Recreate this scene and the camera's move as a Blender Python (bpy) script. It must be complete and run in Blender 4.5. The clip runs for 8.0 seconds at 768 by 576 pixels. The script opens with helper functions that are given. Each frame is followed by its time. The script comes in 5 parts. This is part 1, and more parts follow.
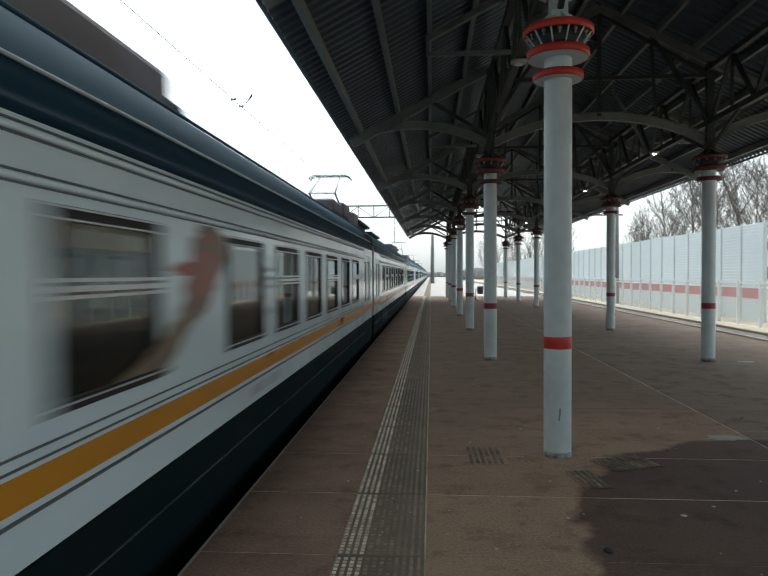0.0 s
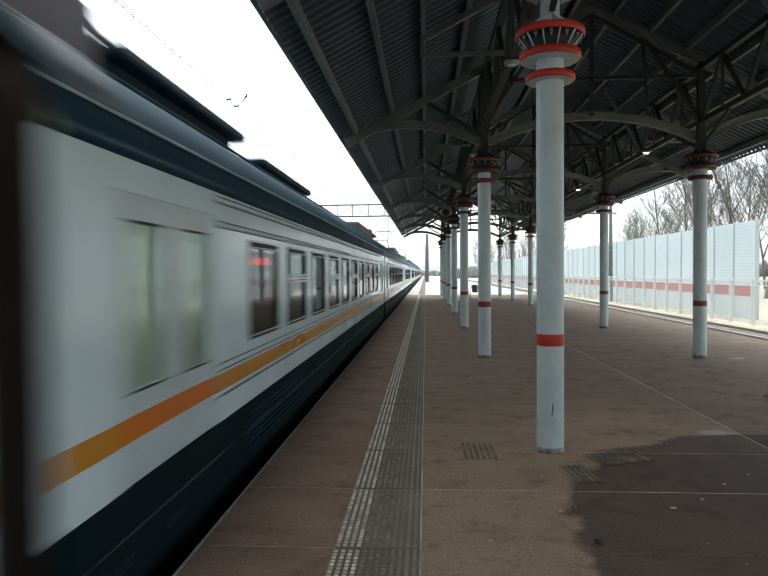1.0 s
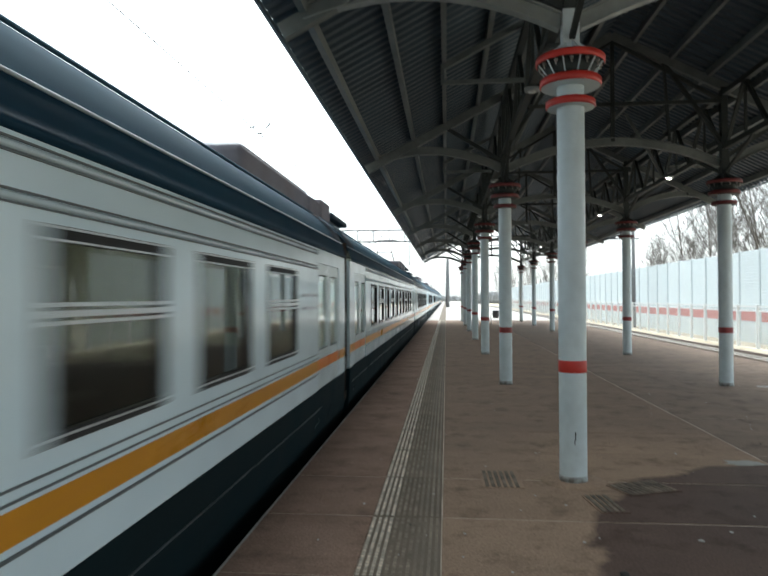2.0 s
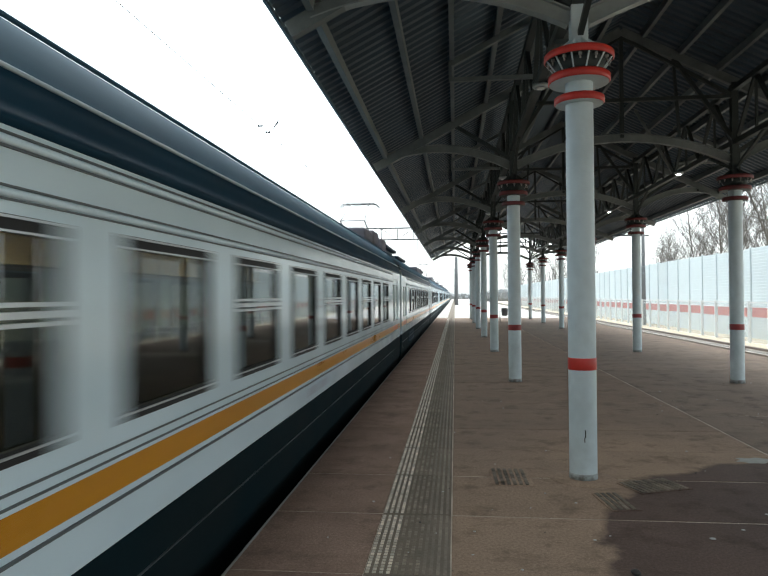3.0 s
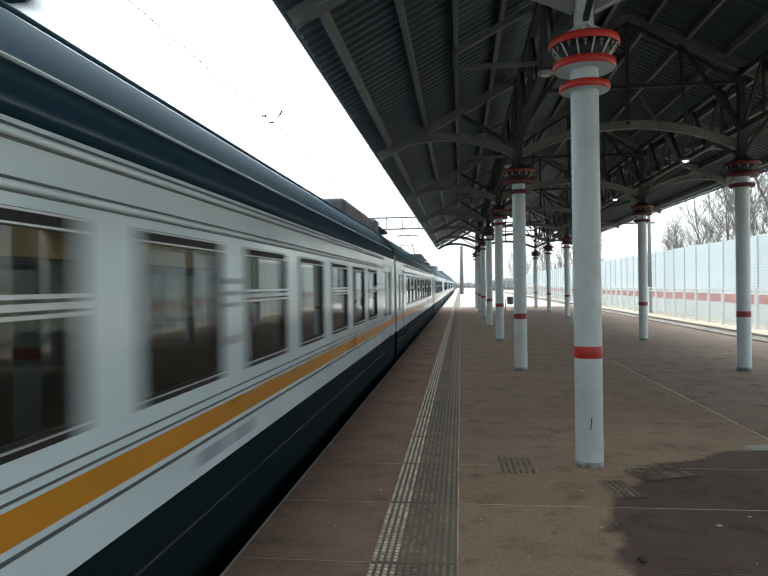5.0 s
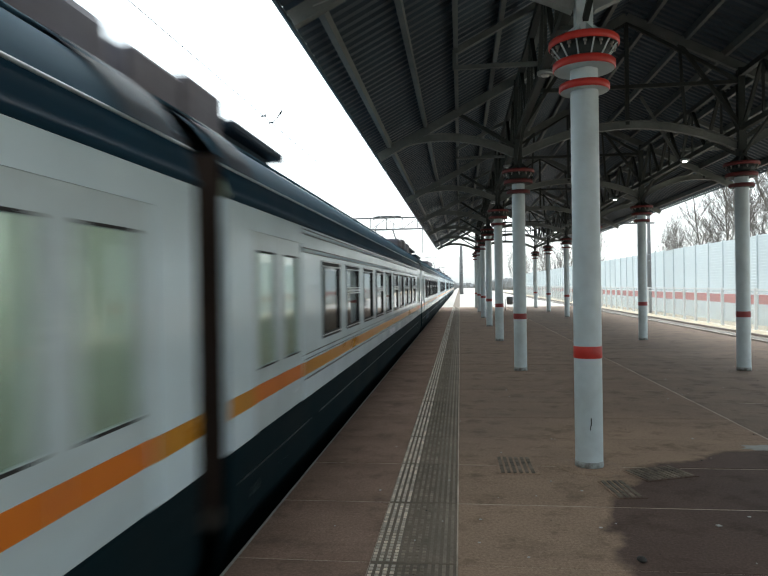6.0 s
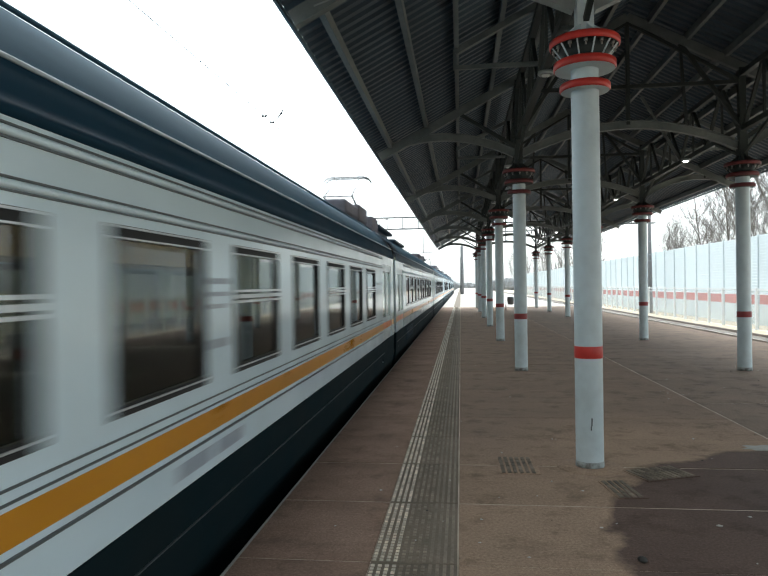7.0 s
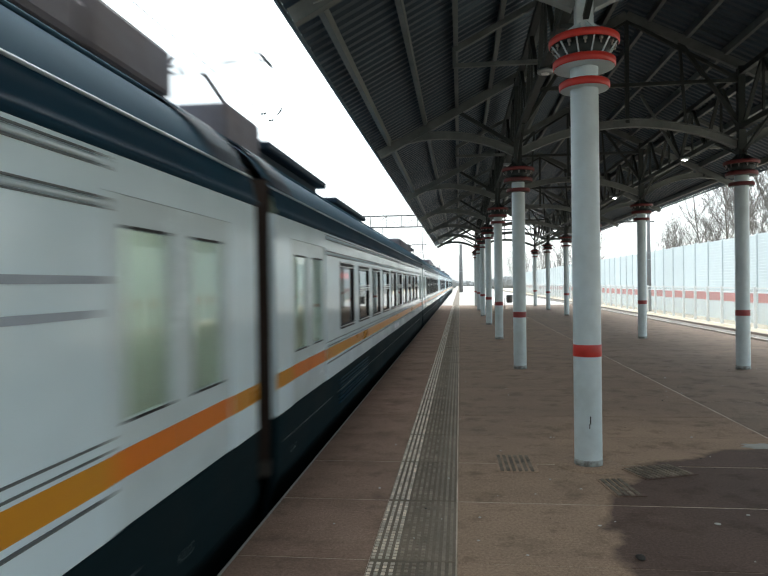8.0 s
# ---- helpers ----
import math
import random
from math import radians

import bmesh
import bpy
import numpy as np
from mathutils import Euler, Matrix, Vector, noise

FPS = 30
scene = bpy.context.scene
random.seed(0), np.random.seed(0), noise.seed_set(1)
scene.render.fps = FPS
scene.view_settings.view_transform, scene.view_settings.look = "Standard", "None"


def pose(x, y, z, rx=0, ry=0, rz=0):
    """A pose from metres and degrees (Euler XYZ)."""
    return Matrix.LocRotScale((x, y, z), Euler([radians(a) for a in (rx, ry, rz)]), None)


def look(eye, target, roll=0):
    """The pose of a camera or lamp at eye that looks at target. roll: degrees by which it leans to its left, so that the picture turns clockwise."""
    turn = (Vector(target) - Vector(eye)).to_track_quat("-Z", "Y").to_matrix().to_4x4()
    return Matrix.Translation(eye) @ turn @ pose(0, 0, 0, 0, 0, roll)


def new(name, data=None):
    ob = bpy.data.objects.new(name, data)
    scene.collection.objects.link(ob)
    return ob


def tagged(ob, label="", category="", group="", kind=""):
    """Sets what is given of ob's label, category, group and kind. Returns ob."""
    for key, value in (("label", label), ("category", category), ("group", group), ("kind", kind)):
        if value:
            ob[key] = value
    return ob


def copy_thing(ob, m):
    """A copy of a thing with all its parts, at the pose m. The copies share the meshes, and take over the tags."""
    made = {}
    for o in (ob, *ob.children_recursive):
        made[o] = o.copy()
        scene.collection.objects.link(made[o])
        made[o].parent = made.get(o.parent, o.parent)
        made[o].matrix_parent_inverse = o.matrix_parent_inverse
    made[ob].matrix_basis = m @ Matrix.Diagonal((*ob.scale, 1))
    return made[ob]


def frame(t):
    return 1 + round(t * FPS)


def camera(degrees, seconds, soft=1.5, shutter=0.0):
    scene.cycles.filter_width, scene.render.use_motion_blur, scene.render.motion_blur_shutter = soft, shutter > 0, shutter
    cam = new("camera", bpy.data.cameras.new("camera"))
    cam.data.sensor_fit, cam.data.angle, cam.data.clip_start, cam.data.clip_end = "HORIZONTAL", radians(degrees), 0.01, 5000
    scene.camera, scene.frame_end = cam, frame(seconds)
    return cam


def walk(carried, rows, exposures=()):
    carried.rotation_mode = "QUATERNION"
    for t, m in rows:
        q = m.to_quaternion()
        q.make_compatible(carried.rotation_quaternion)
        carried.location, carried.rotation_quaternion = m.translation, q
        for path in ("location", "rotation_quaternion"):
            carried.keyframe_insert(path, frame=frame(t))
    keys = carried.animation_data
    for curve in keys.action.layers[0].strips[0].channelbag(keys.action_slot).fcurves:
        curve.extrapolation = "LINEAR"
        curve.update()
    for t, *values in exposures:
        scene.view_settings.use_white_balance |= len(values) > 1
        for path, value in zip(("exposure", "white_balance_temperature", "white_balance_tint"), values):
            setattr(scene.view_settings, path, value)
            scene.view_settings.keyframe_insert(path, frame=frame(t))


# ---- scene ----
# The platform's edge runs along y, x is to the right, z = 0 is the platform's top; the rail heads lie 1.1 m lower.
cam = camera(60.5, 8.0, soft=1.35, shutter=0.7)


def aim(t, yaw, pitch, roll, ahead=0.0):
    return t, pose(0.04, ahead, 1.693, 0, 0, yaw) @ pose(0, 0, 0, 90 + pitch, 0, 0) @ pose(0, 0, 0, 0, 0, roll)


VIEW = [
    (0.00, 4.098, -1.216, -0.230, 0.20),
    (0.10, 4.330, -1.243, -0.199, 0.21),
    (0.20, 4.329, -1.415, -0.167, 0.22),
    (0.30, 4.184, -1.434, -0.135, 0.23),
    (0.40, 4.133, -1.505, -0.104, 0.24),
    (0.50, 3.612, -1.616, -0.072, 0.26),
    (0.70, 3.737, -1.490, -0.205, 0.20),
    (0.80, 3.656, -1.351, -0.272, 0.17),
    (1.00, 3.638, -1.324, -0.405, 0.11),
    (1.10, 3.587, -1.182, -0.518, 0.11),
    (1.20, 3.672, -0.894, -0.630, 0.11),
    (1.30, 3.699, -0.309, -0.742, 0.11),
    (1.40, 3.830, -0.070, -0.854, 0.11),
    (1.50, 3.994, -0.127, -0.966, 0.11),
    (1.60, 4.567, -0.784, -0.814, 0.11),
    (1.70, 5.281, -0.902, -0.662, 0.11),
    (1.80, 5.414, -0.374, -0.511, 0.11),
    (1.90, 5.131, 0.111, -0.359, 0.11),
    (2.00, 5.399, 0.880, -0.207, 0.11),
    (2.10, 5.833, 1.106, -0.068, 0.11),
    (2.20, 6.358, 1.327, 0.070, 0.11),
    (3.30, 6.191, 0.546, -0.646, 0.11),
    (3.40, 6.376, 0.543, -0.646, 0.11),
    (3.50, 6.414, 0.739, -0.646, 0.11),
    (3.60, 6.500, 0.604, -0.706, 0.11),
    (3.70, 6.495, 0.471, -0.765, 0.11),
    (3.80, 6.351, 0.339, -0.824, 0.11),
    (4.00, 6.443, 0.163, -0.943, 0.11),
    (4.50, 6.514, -0.195, -0.894, 0.11),
    (5.80, 6.732, -0.188, -0.842, 0.11),
    (5.90, 6.594, -0.186, -0.842, 0.11),
    (6.00, 6.594, -0.186, -0.842, 0.11),
    (6.50, 6.586, -0.207, -0.750, 0.11),
    (7.00, 6.651, -0.186, -0.836, 0.11),
    (7.50, 6.728, -0.258, -0.961, 0.11),
    (8.00, 6.565, -0.354, -0.754, 0.11),
]
walk(cam, [aim(*r) for r in VIEW], exposures=[(0.0, 0.36, 6250, 3), (0.6, 0.54, 6250, 3), (1.2, 0.84, 6250, 3), (2.0, 0.96, 6250, 3), (3.4, 0.94, 6250, 3), (4.0, 0.87, 6250, 3), (4.5, 0.94, 6250, 3), (5.9, 0.81, 6250, 3), (6.1, 0.81, 6250, 3), (6.6, 1.04, 6250, 3), (8.0, 1.0, 6250, 3)])

# ---- light: an even, bright overcast sky, a broad weak sun behind it ----
SUN_UP, SUN_TURN = radians(45), radians(10)
world = bpy.data.worlds.new("world")
scene.world = world
world.use_nodes = True
wn, wl = world.node_tree.nodes, world.node_tree.links
wn.clear()
sky = wn.new("ShaderNodeTexSky")
sky.sky_type, sky.sun_disc, sky.sun_elevation, sky.sun_rotation = "NISHITA", False, SUN_UP, SUN_TURN
sky.air_density, sky.dust_density, sky.ozone_density = 1.0, 2.5, 1.0
grey = wn.new("ShaderNodeHueSaturation")
grey.inputs["Saturation"].default_value = 0.3
back = wn.new("ShaderNodeBackground")
back.inputs["Strength"].default_value = 0.15
wout = wn.new("ShaderNodeOutputWorld")
wl.new(sky.outputs[0], grey.inputs["Color"])
cloud = wn.new("ShaderNodeMix")  # an even cloud cover over the sky
cloud.data_type = "RGBA"
cloud.inputs[0].default_value, cloud.inputs[7].default_value = 0.5, (5.88, 6.4, 6.82, 1)
wl.new(grey.outputs[0], cloud.inputs[6])
# an overcast sky is brightest overhead and falls off towards the horizon
way, height, fall, dim = (wn.new("ShaderNode" + k) for k in ("TexCoord", "SeparateXYZ", "MapRange", "VectorMath"))
fall.inputs["From Min"].default_value, fall.inputs["From Max"].default_value = 0.0, 0.9
fall.inputs["To Min"].default_value, fall.inputs["To Max"].default_value = 0.53, 2.1
dim.operation = "SCALE"
wl.new(way.outputs["Generated"], height.inputs[0])
wl.new(height.outputs["Z"], fall.inputs["Value"])
wl.new(cloud.outputs[2], dim.inputs[0])
wl.new(fall.outputs["Result"], dim.inputs["Scale"])
# the cloud is thinner and brighter on the sun's side
veil, thin = wn.new("ShaderNodeMapRange"), wn.new("ShaderNodeVectorMath")
veil.inputs["From Min"].default_value, veil.inputs["From Max"].default_value = -1.0, 1.0
veil.inputs["To Min"].default_value, veil.inputs["To Max"].default_value = 0.62, 1.2
thin.operation = "SCALE"
wl.new(height.outputs["Y"], veil.inputs["Value"])
wl.new(dim.outputs["Vector"], thin.inputs[0])
wl.new(veil.outputs["Result"], thin.inputs["Scale"])
wl.new(thin.outputs["Vector"], back.inputs["Color"])
wl.new(back.outputs[0], wout.inputs["Surface"])
sun = new("sun", bpy.data.lights.new("sun", "SUN"))
sun.data.energy, sun.data.angle, sun.data.color = 0.7, radians(25), (1.0, 0.97, 0.93)
sun.matrix_world = look((0, 0, 60), (60 * math.sin(SUN_TURN) * -1, -60 * math.cos(SUN_TURN), 60 - 60 * math.tan(SUN_UP)))


# ---- materials ----
def material(name, colour, rough=0.6, metal=0.0, grain=30.0, patch=1.5, spread=0.25, bump=0.15, tint=None, spec=0.5, coords="Object", island=0.0, shade=0.0, blotch=0.0):
    """A surface with a fine grain, larger patches towards tint, uneven gloss and fine relief."""
    m = bpy.data.materials.new(name)
    m.use_nodes = True
    n, l = m.node_tree.nodes, m.node_tree.links
    b = n["Principled BSDF"]
    tc = n.new("ShaderNodeTexCoord")
    fine, wide = n.new("ShaderNodeTexNoise"), n.new("ShaderNodeTexNoise")
    fine.inputs["Scale"].default_value, fine.inputs["Detail"].default_value = grain, 5
    wide.inputs["Scale"].default_value, wide.inputs["Detail"].default_value = patch, 6
    wide.inputs["Roughness"].default_value = 0.65
    for t in (fine, wide):
        l.new(tc.outputs[coords], t.inputs["Vector"])
    tint = tint or tuple(c * (1 - spread) for c in colour)
    ramp = n.new("ShaderNodeValToRGB")
    ramp.color_ramp.elements[0].position, ramp.color_ramp.elements[1].position = 0.35, 0.65
    ramp.color_ramp.elements[0].color, ramp.color_ramp.elements[1].color = (*tint, 1), (*colour, 1)
    l.new(wide.outputs["Fac"], ramp.inputs["Fac"])
    gain = n.new("ShaderNodeMapRange")
    gain.inputs["To Min"].default_value, gain.inputs["To Max"].default_value = 1 - spread, 1 + spread
    l.new(fine.outputs["Fac"], gain.inputs["Value"])
    mul = n.new("ShaderNodeVectorMath")
    mul.operation = "SCALE"
    l.new(ramp.outputs["Color"], mul.inputs[0])
    l.new(gain.outputs["Result"], mul.inputs["Scale"])
    last = mul.outputs["Vector"]
    if blotch:
        spots, sr, mb = n.new("ShaderNodeTexNoise"), n.new("ShaderNodeMapRange"), n.new("ShaderNodeVectorMath")
        gp = n.new("ShaderNodeNewGeometry")
        spots.inputs["Scale"].default_value, spots.inputs["Detail"].default_value, spots.inputs["Roughness"].default_value = 2.6, 7, 0.7
        sr.inputs["From Min"].default_value, sr.inputs["From Max"].default_value = 0.52, 0.66
        sr.inputs["To Min"].default_value, sr.inputs["To Max"].default_value = 1.0, 1 - blotch
        mb.operation = "SCALE"
        l.new(gp.outputs["Position"], spots.inputs["Vector"])
        l.new(spots.outputs["Fac"], sr.inputs["Value"])
        l.new(last, mb.inputs[0])
        l.new(sr.outputs["Result"], mb.inputs["Scale"])
        last = mb.outputs["Vector"]
    if blotch:
        grit, gr, mg, gp2 = n.new("ShaderNodeTexNoise"), n.new("ShaderNodeMapRange"), n.new("ShaderNodeVectorMath"), n.new("ShaderNodeNewGeometry")
        grit.inputs["Scale"].default_value, grit.inputs["Detail"].default_value, grit.inputs["Roughness"].default_value = 95, 3, 0.75
        gr.inputs["From Min"].default_value, gr.inputs["From Max"].default_value = 0.4, 0.72
        gr.inputs["To Min"].default_value, gr.inputs["To Max"].default_value = 0.9, 1.35
        mg.operation = "SCALE"
        l.new(gp2.outputs["Position"], grit.inputs["Vector"])
        l.new(grit.outputs["Fac"], gr.inputs["Value"])
        l.new(last, mg.inputs[0])
        l.new(gr.outputs["Result"], mg.inputs["Scale"])
        last = mg.outputs["Vector"]
    if shade:
        oi, mr, mul2 = n.new("ShaderNodeObjectInfo"), n.new("ShaderNodeMapRange"), n.new("ShaderNodeVectorMath")
        mr.inputs["To Min"].default_value, mr.inputs["To Max"].default_value = 1 - shade, 1 + shade
        mul2.operation = "SCALE"
        l.new(oi.outputs["Random"], mr.inputs["Value"])
        l.new(last, mul2.inputs[0])
        l.new(mr.outputs["Result"], mul2.inputs["Scale"])
        last = mul2.outputs["Vector"]
    if island:
        ge, mr, mul3 = n.new("ShaderNodeNewGeometry"), n.new("ShaderNodeMapRange"), n.new("ShaderNodeVectorMath")
        mr.inputs["To Min"].default_value, mr.inputs["To Max"].default_value = 1 - island, 1 + island
        mul3.operation = "SCALE"
        l.new(ge.outputs["Random Per Island"], mr.inputs["Value"])
        l.new(last, mul3.inputs[0])
        l.new(mr.outputs["Result"], mul3.inputs["Scale"])
        last = mul3.outputs["Vector"]
    l.new(last, b.inputs["Base Color"])
    rr = n.new("ShaderNodeMapRange")
    rr.inputs["To Min"].default_value, rr.inputs["To Max"].default_value = max(0.03, rough - 0.12), min(1, rough + 0.12)
    l.new(wide.outputs["Fac"], rr.inputs["Value"])
    l.new(rr.outputs["Result"], b.inputs["Roughness"])
    b.inputs["Metallic"].default_value = metal
    b.inputs["Specular IOR Level"].default_value = spec
    if bump:
        bp = n.new("ShaderNodeBump")
        bp.inputs["Strength"].default_value, bp.inputs["Distance"].default_value = bump, 0.01
        l.new(fine.outputs["Fac"], bp.inputs["Height"])
        l.new(bp.outputs["Normal"], b.inputs["Normal"])
    return m


def glass(name, colour, clear=0.8, low=0.03, gain=1.0):
    """A thin pane: clear tinted glass with a gloss that grows towards grazing angles."""
    m = bpy.data.materials.new(name)
    m.use_nodes = True
    n, l = m.node_tree.nodes, m.node_tree.links
    n.clear()
    out, mix, tr, gl, fr = (n.new("ShaderNode" + k) for k in ("OutputMaterial", "MixShader", "BsdfTransparent", "BsdfGlossy", "LayerWeight"))
    tr.inputs["Color"].default_value = (*[c * clear for c in colour], 1)
    gl.inputs["Roughness"].default_value = low
    gl.inputs["Color"].default_value = (0.95 * gain, 0.97 * gain, 1 * gain, 1)
    fr.inputs["Blend"].default_value = 0.5
    pw, ml = n.new("ShaderNodeMath"), n.new("ShaderNodeMath")
    pw.operation, pw.inputs[1].default_value = "POWER", 5.0
    ml.operation, ml.inputs[1].default_value, ml.inputs[2].default_value = "MULTIPLY_ADD", 0.9, 0.04
    l.new(fr.outputs["Facing"], pw.inputs[0])
    l.new(pw.outputs[0], ml.inputs[0])
    l.new(ml.outputs[0], mix.inputs[0])
    l.new(tr.outputs[0], mix.inputs[1])
    l.new(gl.outputs[0], mix.inputs[2])
    l.new(mix.outputs[0], out.inputs["Surface"])
    return m


def glow(name, colour, strength):
    m = bpy.data.materials.new(name)
    m.use_nodes = True
    b = m.node_tree.nodes["Principled BSDF"]
    b.inputs["Base Color"].default_value = (*colour, 1)
    b.inputs["Emission Color"].default_value = (*colour, 1)
    b.inputs["Emission Strength"].default_value = strength
    return m


def damp_or_pale(m, boxes, dark, gloss, soft=0.04):
    """Damp, dirt-dark or paler patches with noisy outlines on a paving material: boxes are (x, y, radius x, radius y).
    """
    n, l = m.node_tree.nodes, m.node_tree.links
    b = n["Principled BSDF"]
    ge = n.new("ShaderNodeNewGeometry")
    wob = n.new("ShaderNodeTexNoise")
    wob.inputs["Scale"].default_value, wob.inputs["Detail"].default_value = 2.2, 6
    l.new(ge.outputs["Position"], wob.inputs["Vector"])
    total = None
    for x, y, rx, ry in boxes:
        sub, dv, ln = n.new("ShaderNodeVectorMath"), n.new("ShaderNodeVectorMath"), n.new("ShaderNodeVectorMath")
        sub.operation, dv.operation, ln.operation = "SUBTRACT", "DIVIDE", "LENGTH"
        sub.inputs[1].default_value, dv.inputs[1].default_value = (x, y, 0), (rx, ry, 1)
        l.new(ge.outputs["Position"], sub.inputs[0])
        l.new(sub.outputs[0], dv.inputs[0])
        l.new(dv.outputs[0], ln.inputs[0])
        add = n.new("ShaderNodeMath")
        add.operation, add.inputs[1].default_value = "MULTIPLY_ADD", 0.26
        l.new(wob.outputs["Fac"], add.inputs[0])
        l.new(ln.outputs["Value"], add.inputs[2])
        mr = n.new("ShaderNodeMapRange")
        mr.inputs["From Min"].default_value, mr.inputs["From Max"].default_value = 1.15, 1.15 - soft
        l.new(add.outputs[0], mr.inputs["Value"])
        if total is None:
            total = mr.outputs["Result"]
        else:
            mx = n.new("ShaderNodeMath")
            mx.operation = "MAXIMUM"
            l.new(total, mx.inputs[0])
            l.new(mr.outputs["Result"], mx.inputs[1])
            total = mx.outputs[0]
    old = b.inputs["Base Color"].links[0].from_socket
    fac, sc = n.new("ShaderNodeMapRange"), n.new("ShaderNodeMix")
    sc.data_type, sc.blend_type = "RGBA", "MULTIPLY"
    sc.inputs[7].default_value = (*dark, 1)
    l.new(total, sc.inputs[0])
    l.new(old, sc.inputs[6])
    l.new(sc.outputs[2], b.inputs["Base Color"])
    oldr = b.inputs["Roughness"].links[0].from_socket
    mr2 = n.new("ShaderNodeMix")
    l.new(total, mr2.inputs[0])
    l.new(oldr, mr2.inputs[2])
    mr2.inputs[3].default_value = gloss
    l.new(mr2.outputs[0], b.inputs["Roughness"])
    n.remove(fac)
    return m


